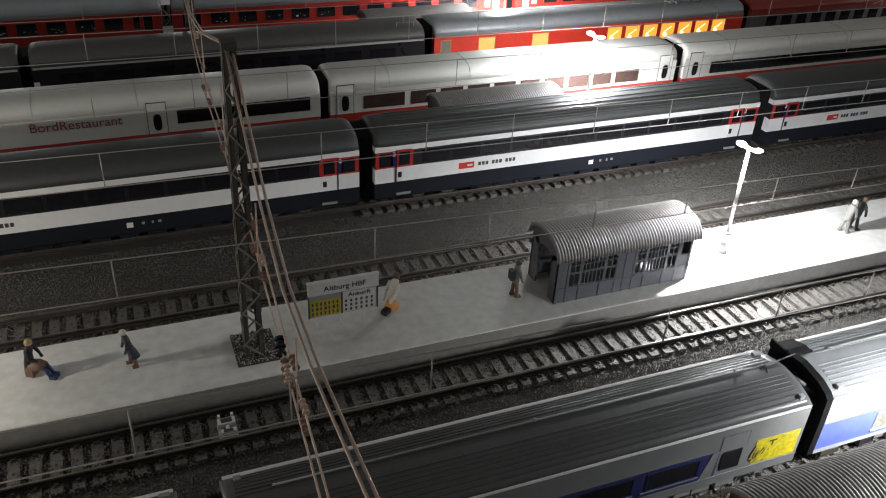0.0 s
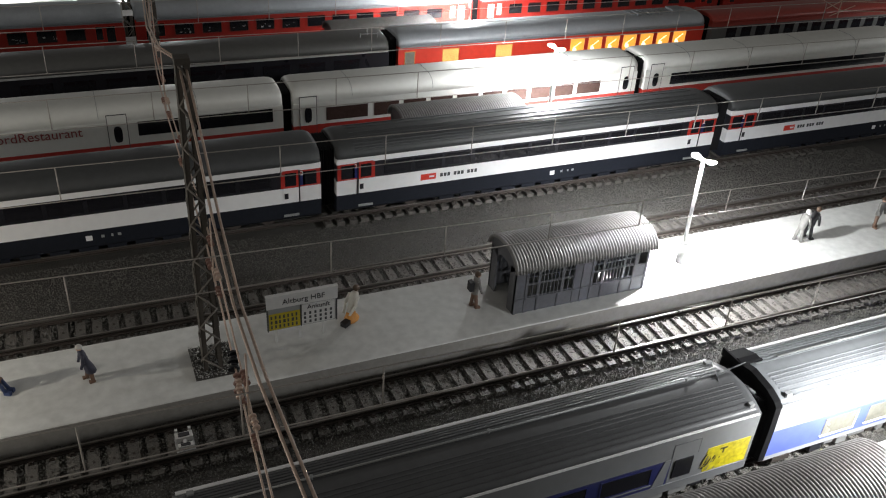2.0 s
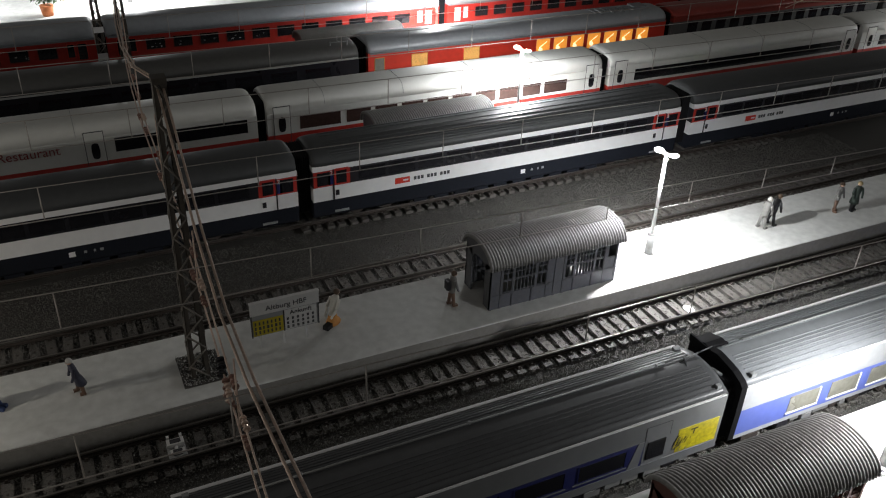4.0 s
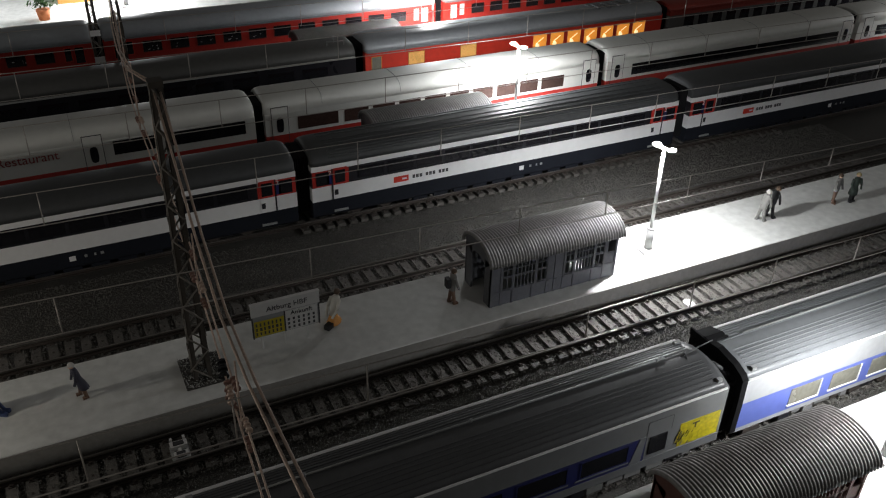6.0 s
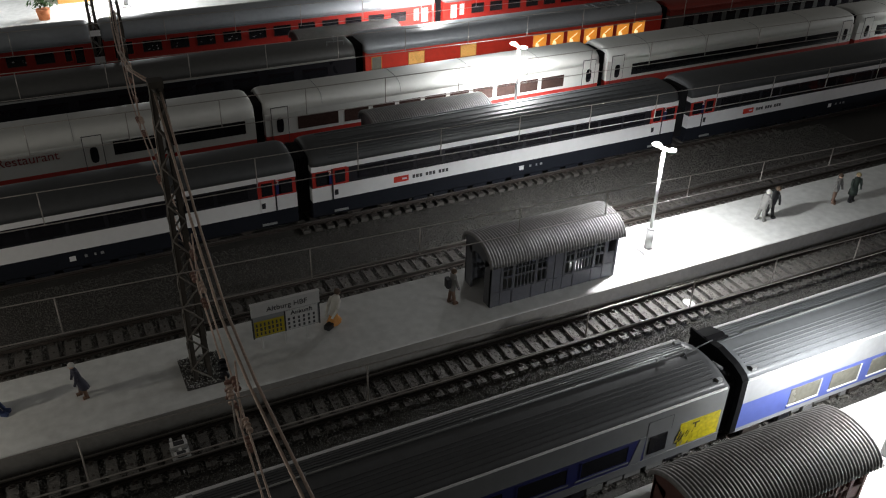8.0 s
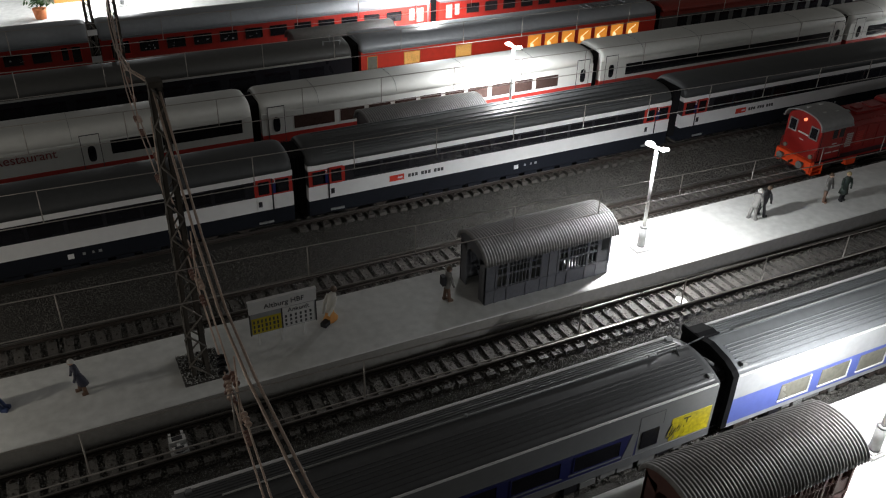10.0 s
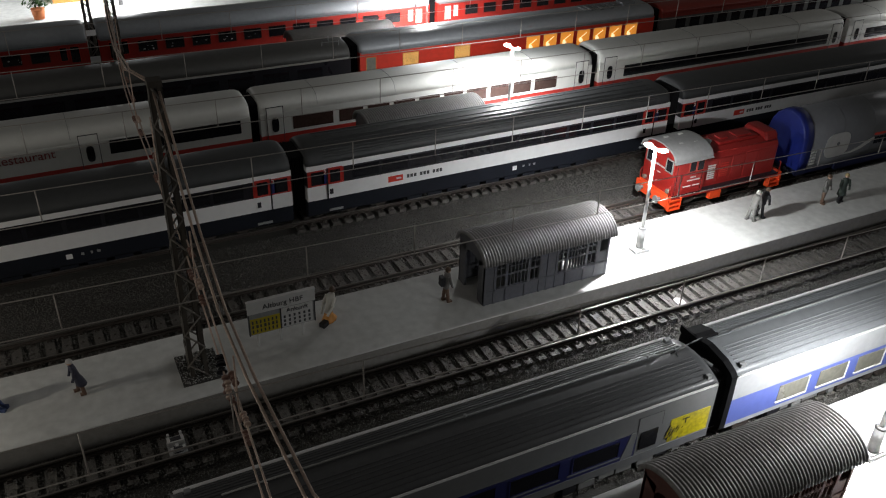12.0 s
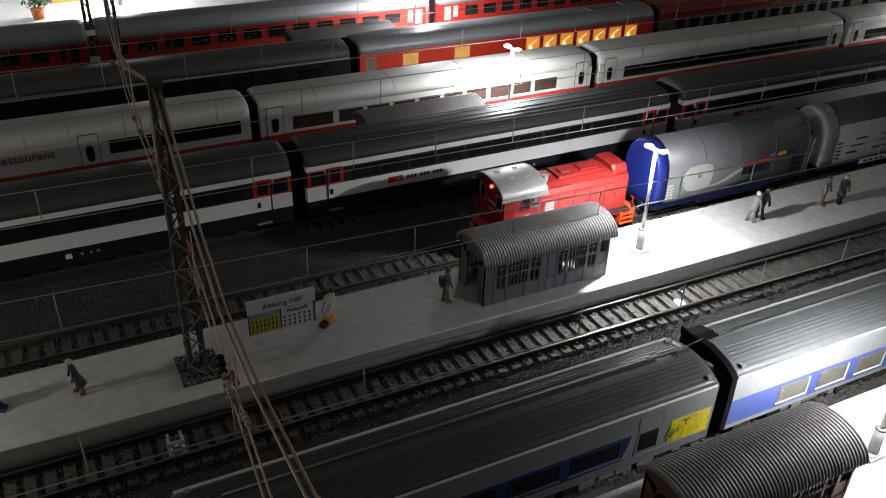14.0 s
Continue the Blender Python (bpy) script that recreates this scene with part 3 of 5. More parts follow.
part("roof_fitting", bm, SIGNGREY, t, "pale wire fitting on the roof end")
t = coach("dark_coach", -290, -36, 302, [(6, 38.5, BLACK)], ROOFCOAL, w, 38.5, 47.5, "black coach with a grey roof and pale gutter line", "far coaches", eaveline=PALE)
t = coach("buffet_coach", 223, 483, 302, [(6, 12, BLACK), (12, 40, RED)], ROOFLIGHT, w, 40, 48.5, "red buffet coach with orange lit windows and silver roof", "far coaches", eaveline=ROOFMID)
c = (223 + 483) / 2
for k in range(7):
    a = 361 - c + k * 15.6
    pane(t, a, a + 11.2, 24.5, 36, w, LITWIN, 0.12, frame_m=DIMWIN, sides=(-1,))
    bm = bmesh.new()
    bmesh.ops.create_uvsphere(bm, u_segments=8, v_segments=6, radius=1.7, matrix=Matrix.Translation((a + 3.5, -w - 0.2, 28)))
    rod(bm, (a + 2.2, -w - 0.2, 29.5), (a + 8.6, -w - 0.2, 33.8), 0.32)
    part("table_lamp", bm, WARMLAMP, t, "glowing table lamp behind the pane")
pane(t, 256.5 - c, 268.5 - c, 27.5, 36, w, DIMWIN, 0.12, frame_m=SKIRTORANGE, sides=(-1,))
pane(t, 298.5 - c, 311 - c, 27.5, 36, w, DIMWIN, 0.12, frame_m=SKIRTORANGE, sides=(-1,))
pane(t, 228 - c, 235 - c, 26, 36, w, DULLGLASS, 0.12, frame_m=SKIRTORANGE, sides=(-1,))
bm = bmesh.new()
for k in range(6):
    box(bm, 70 + k * 5, 73 + k * 5, -8 + k % 2 * 3, 2 + k % 3, 47.5, 49.6)
box(bm, 66, 102, -6, 6, 47, 48.9)
box(bm, 104, 116, -5, 5, 47, 50.2)
part("roof_equipment", bm, ROOFMID, t, "grey roof vents and boxes")
t = coach("red_roof_coach", 491, 731, 302, [(6, 37, ROOFCOAL), (37, 41, DARKRED)], DARKRED, w, 40, 47, "grey coach with red roof and dark windows", "far coaches")
for k in range(14):
    pane(t, -104 + k * 15.2, -94 + k * 15.2, 24, 35.5, w, GLASS, 0.12)
t = coach("red_roof_coach", 739, 980, 302, [(6, 37, ROOFCOAL), (37, 41, DARKRED)], DARKRED, w, 40, 47, "grey coach with red roof and dark windows", "far coaches")
for k in range(14):
    pane(t, -104 + k * 15.2, -94 + k * 15.2, 24, 35.5, w, GLASS, 0.12)
for x0, x1 in ((-200, 54), (61, 328), (335.5, 585), (592, 840)):
    t = coach("red_coach", x0, x1, 408, [(6, 12, BLACK), (12, 36.5, FARRED)], ROOFLIGHT, w, 36.5, 47, "red coach with silver roof and framed dark windows", "red far coaches", eaveline=ROOFMID)
    L = x1 - x0
    for k in range(11):
        a = -L / 2 + 24 + k * (L - 48) / 11
        pane(t, a + 3.2, a + (L - 48) / 11 - 3.2, 24.5, 32.5, w, GLASS, 0.12, frame_m=DARKRED, sides=(-1,))
        # Small pale boxes paint bright specks of light onto some panes.
        if 30 < (x0 + x1) / 2 + a < 180 or (x0 + x1) / 2 + a < 0:
            rt = random.Random(k * 13 + int(x0))
            bits = []
            for j in range(rt.randint(3, 6)):
                q, z = a + 4.4 + rt.uniform(0, 11), 25.2 + rt.uniform(0, 3.2)
                bits.append((q, q + rt.uniform(0.4, 1.8), -w - 0.2, -w, z, z + rt.uniform(0.25, 0.9)))
            bpart("light_specks", SIGNGREY if k % 3 else SIGNWHITE, t, *bits, label="pale painted specks of light on the pane")
    for s in (-1, 1):
        # Panes near x = 332 are white: the lamp's glare is painted into them.
        pane(t, min(s * (L / 2 - 7), s * (L / 2 - 13)), max(s * (L / 2 - 7), s * (L / 2 - 13)), 22, 33.5, w, ICEWHITE if abs((x0 + x1) / 2 + s * L / 2 - 332) < 20 else GLASS, 0.12, "door_window", RED, (-1,))
        pane(t, min(s * (L / 2 - 15.5), s * (L / 2 - 20)), max(s * (L / 2 - 15.5), s * (L / 2 - 20)), 24, 33.5, w, ICEWHITE if abs((x0 + x1) / 2 + s * L / 2 - 332) < 20 else GLASS, 0.12, frame_m=RED, sides=(-1,))


# ---- silver and blue express beside the near platform ----
def express(x0, x1, kind, label):
    w, L = 15.2, x1 - x0
    if kind == "silver":
        bands = [(3, 7.5, SILVER), (7.5, 20.6, SILVER), (20.6, 31, SILVER)]
    else:
        bands = [(3, 6.5, EXPALE), (6.5, 19, BLUE), (19, 31, EXPALE)]
    t = coach("express_coach", x0, x1, -72, bands, TGVROOF if kind == "silver" else ROOFMID, w, 31, 35.6, label, "silver express coaches", power=3, ribs=(16, 26, 36, 46, 56, 66, 76, 112, 122, 132, 142, 152, 162), ribmat=TGVROOF if kind == "silver" else ROOFMID)
    bpart("gutter", WHITE, t, (-L / 2 + 1, L / 2 - 1, -w - 0.3, -w + 0.3, 30.6, 31.3), (-L / 2 + 1, L / 2 - 1, w - 0.9, w + 0.5, 30.8, 31.9))
    if kind == "silver":
        bpart("window_band", DARKBLUE, t, (-L / 2 + 6, L / 2 - 36, -w - 0.12, -w + 0.2, 8.5, 20.4), label="night blue window band")
        for k in range(5):
            a = L / 2 - 64 - k * 26
            pane(t, a, a + 20, 11.5, 19, w, GLASS, 0.22, frame_m=DARKBLUE, sides=(-1,))
            bpart("window_ledge", SILVER, t, (a - 2, a + 21, -w - 0.45, -w, 10.3, 10.8))
        bpart("door_panel", SCUFFED, t, (L / 2 - 20.5, L / 2 - 1.5, -w - 0.16, -w + 0.2, 9.2, 20.6), label="yellow entrance panel")
        d = bpart("door", SILVER, t, (L / 2 - 36, L / 2 - 25, -w - 0.1, -w + 0.2, 7.6, 27), label="silver plug door with line frame")
        bpart("door_window", GLASS, d, (L / 2 - 34.5, L / 2 - 26.5, -w - 0.4, -w, 11, 19.5))
        bpart("door_line", ROOFDARK, d, (L / 2 - 36.2, L / 2 - 36, -w - 0.14, -w, 8, 27.2), (L / 2 - 36, L / 2 - 24.8, -w - 0.14, -w, 27, 27.2), (L / 2 - 25, L / 2 - 24.8, -w - 0.14, -w, 20.6, 27))
        rw = random.Random(12)
        for k in range(26):
            bm = bmesh.new()
            q, z, h = L / 2 - 22.4 + 0.42 * k * rw.uniform(0.1, 1.1), 9.4 + rw.uniform(0, 5.5), rw.uniform(2.0, 6.5) * (1 - k / 34)
            d, g = h * 0.45, rw.uniform(0.25, 0.7)
            loft(bm, [[(q, yy, z), (q + g, yy, z), (q + g * 0.6 + d, yy, min(z + h, 20.4)), (q + d, yy, min(z + h, 20.4))] for yy in (-w - 0.2 - 0.004 * k, -w)], 0, False)
            part("paint_scuff", bm, (BLACK, SILVER, BLACK, YELLOW)[k % 4], t, "slanting worn streak in the yellow paint")
        bpart("notice_mark", BLACK, t, (L / 2 - 14.8, L / 2 - 11.4, -w - 0.22, -w, 18.4, 19.1), (L / 2 - 13.4, L / 2 - 12.9, -w - 0.22, -w, 16.4, 18.4))
        bpart("sill_band", SILVER, t, (-L / 2 + 3, L / 2 - 0.6, -w - 0.26, -w, 7.4, 8.7))
        bm = bmesh.new()
        loft(bm, [[(L / 2 - 42.5, yy, 9.0), (L / 2 - 37.4, yy, 9.0), (L / 2 - 36.4, yy, 20.6), (L / 2 - 39.0, yy, 20.6)] for yy in (-w - 0.3, -w)], 0, False)
        part("door_pillar", bm, SILVER, t, "slanting silver pillar beside the door")
    else:
        for k in range(8):
            a = -L / 2 + 27 + k * 22.5
            pane(t, a, a + 16, 9, 17.2, w, DULLGLASS, 0.2, sides=(-1,))
            bpart("window_ledge", WHITE, t, (a - 0.5, a + 16.6, -w - 0.5, -w, 8.3, 8.9), (a + 16, a + 16.6, -w - 0.45, -w, 8.9, 17.3))
    rg = random.Random(int(x1))
    q = -L / 2 + 6
    while q < L / 2 - 8:
        d = rg.uniform(3, 9)
        bpart("underbody_gear", (BLACK, LAMPFOOT, RAILSIDE)[rg.randint(0, 2)], t, (q, q + d, -w + rg.uniform(0.4, 2.4), -w + 5, rg.uniform(-0.2, 1.2), 3.2))
        q += d + rg.uniform(0.5, 3)
    # roof fittings at the ends and the articulated gangway arch
    for bx in ((L / 2 - 4, L / 2 - 2, -13, -11.5, 32.2, 34), (L / 2 - 5, L / 2 - 2, 11, 12.5, 32.2, 34.4), (-L / 2 + 4, -L / 2 + 6.5, -13, -11.5, 32.2, 34.2), (-L / 2 + 4, -L / 2 + 6, 11, 12.5, 32.2, 34.4)):
        bpart("roof_bracket", SIGNGREY, t, bx)
    bm = bmesh.new()
    rod(bm, (-L / 2 + 14, 4, 36.0), (L / 2 - 16, 4, 36.0), 0.35)
    for k in (0.2, 0.5, 0.9):
        rod(bm, (-L / 2 + L * k, 4, 35), (-L / 2 + L * k, 4, 36.9), 0.6)
    part("roof_cable", bm, SIGNGREY, t)
    return t


express(-180, 12, "silver", "silver express coach with grey ribbed roof")
express(24, 221, "silver", "silver express coach with night blue band and yellow end panel")
express(229.5, 455, "blue", "white express coach with blue window band")
t = thing("gangway_frame", 225.3, -72, 0, "black articulated gangway frame between two express coaches", "gangway")
def arch_ring(x, k, top):
    side = [(-15.2, 5), (-15.4, 20), (-15.2, 30.6), (-13.6, 32.2), (-9, 34.2), (0, 35.6)]
    pts = side + [(-y, z) for y, z in side[-2::-1]]
    return [(x, y * k, 5 + (z - 5) * k * top) for y, z in pts]


bm = bmesh.new()
loft(bm, [arch_ring(2.2, 1.0, 1.02), arch_ring(4.6, 1.02, 1.02)], 0, False)
part("arch", bm, BELLOWS, t, "black rubber arch against the white coach")
bm = bmesh.new()
loft(bm, [arch_ring(-4.6 + 0.62 * k, 0.86 if k % 2 else 0.8, 1.0) for k in range(12)], 0, False)
part("inner_tunnel", bm, BELLOWS, t, "black folded bellows")
bm = bmesh.new()
loft(bm, [[(x, y, z) for y, z in ((5.5, 33.6), (5.5, 35.6), (8, 36.0), (14.6, 34.0), (15.6, 31.6), (15.2, 30))] for x in (2.6, 5, 11.5)], 0, False)
box(bm, 2.0, 2.8, 5.2, 15.6, 32.4, 35.6)
box(bm, 2.0, 11.8, 4.6, 5.6, 34.2, 35.9)
part("damper_housing", bm, BELLOWS, t, "black damper housing on the roof edge")
bm = bmesh.new()
rod(bm, (-14, 2.4, 35.6), (-4, 4.0, 36.0), 0.28, 6)
rod(bm, (-4, 4.0, 36.0), (4, 5.2, 35.8), 0.28, 6)
rod(bm, (-13, -1, 35.2), (-11, 4, 36.6), 0.25, 6)
rod(bm, (-3.4, -3.5, 33.6), (-0.4, -6.5, 31.8), 0.9, 6)
part("jumper_cable", bm, ROOFDARK, t, "dark jumper cable over the gap")
for y in (-10.5, 10.5):
    bpart("buffer_plate", BELLOWS, t, (-4.4, 2.4, y - 1.2, y + 1.2, 6, 29))


# ---- lattice masts and span wires ----
def mast(x, y, z0, z1, wid, label, lean=0.0):
    t = thing("lattice_mast", x, y, z0, label, "mast", "lattice masts")
    H = z1 - z0
    for sx in (-1, 1):
        for sy in (-1, 1):
            bm = bmesh.new()
            for px, py in ((1.7, 0.45), (0.45, 1.7)):
                loft(bm, [[(sx * (e - i * px), sy * (e - j * py), z) for i, j in ((0, 0), (1, 0), (1, 1), (0, 1))] for z, e in ((0, wid), (H, wid * 0.6))], 0, False)
            part("corner_leg", bm, IRON, t)
    n = 17
    for k in range(n):
        za, zb = H * k / n, H * (k + 1) / n
        wa, wb = wid * (1 - 0.45 * k / n), wid * (1 - 0.45 * (k + 1) / n)
        bm = bmesh.new()
        s = 1 if k % 2 else -1
        for f in (-1, 1):
            rod(bm, (-s * wa, f * wa, za), (s * wb, f * wb, zb), 0.42, 4)
            rod(bm, (f * wa, -s * wa, za), (f * wb, s * wb, zb), 0.42, 4)
        part("lattice_brace", bm, BRACE, t)
    bpart("mast_head", IRON, t, (-wid * 0.66, wid * 0.66, -wid * 0.66, wid * 0.66, H - 1, H + 1.2))
    return t


mast(49, 27.5, 8, 134, 3.7, "dark steel lattice mast in a gravel bed on the platform")
mast(69, 347, 8, 128, 3.6, "dark steel lattice mast on the far platform")
mt = mast(55.9, 380, 8, 124, 3.2, "lattice mast with white marker bands beside the red coaches")
for z in (6, 17, 37):
    bpart("marker_band", WHITE, mt, (-3.4, 3.4, -3.6, -3.1, z, z + (5 if z < 30 else 4)), label="white marker band")
mast(50, -195, -4.6, 134, 4.2, "dark steel lattice mast carrying span wires")
t = thing("gravel_bed", 49.5, 30.5, 8, "square bed of loose black gravel round the mast", "gravel bed")
bpart("bed_base", BALLAST, t, (-8, 8.5, -10.5, 10, 0, 0.5))
ob = stones("bed_gravel", [(-8, 8.5, -10.5, 10, 0.9)], 900, 8)
ob.parent = t
ob.data.materials[0] = BEDSTONE
for key in ("category", "kind"):
    del ob[key]
ob["label"] = "dark loose stones"


def cable(name, pts, r, m, parent, label=""):
    bm = bmesh.new()
    d = Vector(pts[-1]) - Vector(pts[0])
    a = d.orthogonal().normalized()
    b = d.normalized().cross(a)
    loft(bm, [[Vector(p) + (a * math.cos(1.2566 * i) + b * math.sin(1.2566 * i)) * r for i in range(5)] for p in pts])
    return part(name, bm, m, parent, label)


sp = thing("cross_span", 0, 0, 0, "brown span wires with insulators strung across the tracks", "span wires")
for d in (-1.0, 1.0):
    cable("head_wire", [(49 + d, 27, 133), (49.8 + d, 8, 114), (49.0 + d, -20, 101), (48.1 + d, -52, 92.5), (48.2 + d, -82, 90), (48.7 + d, -105, 90), (49 + d, -128, 91), (49 + d, -195, 128)], 0.46, ROPE, sp)
    cable("head_wire", [(48 + d * 0.6, 28, 134), (47 + d * 0.6, 80, 121), (50 + d * 0.6, 150, 107), (56 + d * 0.6, 230, 94), (62 + d * 0.6, 300, 91), (68 + d * 0.6, 347, 104)], 0.34, ROPE, sp)
for z, o in ((66, 0), (73, 0.8)):
    cable("cross_wire", [(68 + o, 347, z + 3), (60 + o, 262, z + 1), (56 + o, 205, z), (53.5 + o, 150, z), (51 + o, 27.5, z), (48.5 + o, -20, z), (45.5 + o, -72, z), (43.5 + o, -110, z), (42 + o, -195, z + 3)], 0.34, ROPE, sp)
for y, x in ((-72, 45.8), (0, 49.3), (82.5, 52), (152.5, 54), (228, 59)):
    bm = bmesh.new()
    rod(bm, (x, y, 66), (x + 0.5, y + 1, 90 if y < 60 else 99), 0.3, 5)
    rod(bm, (x, y - 7, 66), (x + 0.4, y, 61), 0.35, 5)
    part("drop_hanger", bm, ROPE, sp)
    for yy, zz in ((y - 9, 66), (y + 9, 66), (y - 9, 73), (y + 1, 80)):
        bm = bmesh.new()
        for k in range(5):
            rod(bm, (x + 0.3, yy + k * 1.1, zz), (x + 0.3, yy + k * 1.1 + 0.6, zz), 1.05 if k % 2 == 0 else 0.7, 8)
        part("insulator", bm, INSUL if zz != 73 else ROPE, sp, "brown ribbed insulator")


for x, y, z, rad, m in ((47.4, -42, 68, 1.7, BLACK), (46.8, -51, 67, 1.3, INSUL), (46.2, -57, 70, 1.1, ROPE)):
    bm = bmesh.new()
    for k in range(5):
        rod(bm, (x - 0.2 * k, y - 1.1 * k, z - 0.5 * k), (x - 0.2 * k - 0.1, y - 1.1 * k - 0.7, z - 0.5 * k - 0.3), rad if k % 2 == 0 else rad * 0.7, 8)
    part("insulator", bm, m, sp, "dark clamp on the span wires" if m is BLACK else "brown ribbed insulator")
s2 = thing("cross_span", 0, 0, 0, "pale span wires with arms far along the tracks", "span wires")
for z in (64, 71):
    cable("cross_wire", [(680, 190, z), (559, 228, z), (584, 302, z), (628, 440, z)], 0.34, ROPE, s2)
for y, x in ((228, 559), (302, 584)):
    bm = bmesh.new()
    rod(bm, (x, y - 12, 71), (x - 10, y, 60), 0.32, 5)
    rod(bm, (x, y + 1, 71), (x - 14, y + 0.5, 66), 0.32, 5)
    rod(bm, (x, y + 1, 58), (x, y + 1, 88), 0.36, 5)
    part("registration_arm", bm, ROPE, s2)
mast(680, 190, 8, 110, 3.4, "lattice mast far along the yard")
mast(628, 440, 8, 118, 3.4, "lattice mast far along the yard")


def overhead(y, u0, us, l0, ls, xs):
    t = thing("overhead_line", 0, y, 0, "thin overhead wire pair with upright droppers", "overhead line", "overhead lines")
    up = lambda x: u0 + us * x
    lo = lambda x: l0 + ls * x
    cable("contact_wire", [(x, 0, lo(x)) for x in (-250, 48, 480, 900)], 0.24, WIRE, t)
    cable("carrier_wire", [(x, 0, up(x)) for x in (-250, 48, 480, 900)], 0.22, WIRE, t)
    for x in xs:
        bm = bmesh.new()
        rod(bm, (x, 0, lo(x)), (x, 0, up(x)), 0.27, 5)
        part("dropper", bm, WIRE, t)


DR = [-87 + 45 * k for k in range(15)]
overhead(-72, 79, -0.028, 63.5, -0.012, [4, 44, 84, 163, 208, 247, 291, 335])
overhead(0, 77.5, -0.032, 63, -0.018, [4, 90, 134, 179, 222, 267, 311, 356, 400])
overhead(82.5, 75.5, -0.017, 60.5, -0.012, [4, 92, 140, 183, 227, 270, 313, 356, 398, 442, 486, 530])
overhead(152.5, 76, -0.012, 61, -0.01, DR)
overhead(228, 76, -0.01, 61, -0.008, DR)
overhead(302, 76, -0.01, 61, -0.008, DR)


# ---- station sign ----
sg = thing("station_sign", 87.5, 34, 8, "white station name board over yellow and white timetables", "sign")
for x in (-11, -1, 9):
    bpart("post", SIGNWHITE, sg, (x - 0.5, x + 0.5, 0.1, 0.9, 0, 22))
bpart("board", SIGNGREY, sg, (-14.6, 14.6, -0.8, 0, 7.2, 18), label="grey timetable backing board")
nb = bpart("name_board", SIGNWHITE, sg, (-14.8, 14.8, -1.1, 0.1, 18, 23.6), label="white name board with dark lettering")
lettering("Altburg HBF", 3.5, BARS, nb, 0.5, -1.2, 20.7, "dark lettering")
yb = bpart("departure_board", YELLOW, sg, (-14, -1.2, -1.05, -0.8, 7.6, 15.4), label="yellow departure timetable")
for k in range(7):
    for j in range(3):
        bpart("text_bar", BARS, yb, (-13.4 + k * 1.72, -12.7 + k * 1.72 + 0.3 * (k * j % 2), -1.15, -1.05, 8.3 + j * 2.3, 9.9 + j * 2.3))
wb = bpart("arrival_board", SIGNWHITE, sg, (-0.4, 13.6, -1.05, -0.8, 7.6, 17.6), label="white arrival timetable")
lettering("Ankunft", 3.0, BARS, wb, 6.6, -1.15, 16, "dark lettering")
for k in range(6):
    for j in range(3):
        bpart("text_bar", BARS, wb, (0.4 + k * 2.2, 1.3 + k * 2.2, -1.15, -1.05, 8.2 + j * 2.1, 9.5 + j * 2.1))
bpart("board_frame", BARS, sg, (-14.8, -14.4, -1.2, 0, 7, 18), (14.2, 14.6, -1.2, 0, 7, 18), (-1.0, -0.6, -1.2, -0.8, 7.2, 18))
bpart("roof_strip", SIGNWHITE, sg, (-15, 15, -1.3, 0.5, 23.6, 24.2))


# ---- small painted figurines ----
def figurine(x, y, coat, legs, hair, rz, label, lean=0.0, skirt=None, bag=None, h=19.0):
    k = h / 19
    bm = bmesh.new()
    for s in (-1, 1):
        rod(bm, (s * 1.1 + (0.9 if s > 0 else -0.9) * lean, s * 0.8, 0), (s * 0.8, 0, 8.5), 0.8, 7, 1, 1.0)
        box(bm, s * 1.1 - 0.7 + s * 0.9 * lean, s * 1.1 + 0.7 + s * 0.9 * lean, s * 0.8 - 1.7, s * 0.8 + 0.7, 0, 0.9, 1)
    prof = [(7.5, 1.9, 1.4), (9, 2.1, 1.5), (11, 1.9, 1.35), (13.5, 2.3, 1.5), (15, 2.2, 1.3), (15.8, 0.9, 0.8)] if not skirt else [(4.5, 2.7, 2.3), (7, 2.5, 2.0), (10, 1.7, 1.35), (13.5, 2.1, 1.45), (15, 2.0, 1.25), (15.8, 0.9, 0.8)]
    loft(bm, [[(rx * math.cos(i * 0.628), ry * math.sin(i * 0.628) - lean * (z - 8) * 0.25, z) for i in range(10)] for z, rx, ry in prof], 0)
    for s in (-1, 1):
        rod(bm, (s * 2.2, -lean * 1.7, 14.6), (s * 2.9, -lean * 1.4 - 0.8, 11), 0.75, 6, 0)
        rod(bm, (s * 2.9, -lean * 1.4 - 0.8, 11), (s * 2.5, -lean - 2.0, 8.6), 0.62, 6, 0)
    hy = -lean * 2.2
    bmesh.ops.create_uvsphere(bm, u_segments=10, v_segments=8, radius=1.45, matrix=Matrix.Translation((0, hy, 17.3)))
    for f in bm.faces:
        c = f.calc_center_median()
        if c.z > 15.85:
            f.smooth = True
            f.material_index = 2 if (c.z > 17.5 or c.y > hy + 0.2) else 3
    if bag:
        box(bm, -1.6, 1.6, 1.2, 3.2, 9.5, 14.2, 4)
    bm.transform(Matrix.Scale(k, 4))
    ob = part("figurine", bm, [coat, legs, hair, SKIN, bag or coat])
    ob.matrix_basis = pose(x * MM, y * MM, 8 * MM, 0, 0, rz)
    return tagged(ob, label, "figurine", "platform figurines")



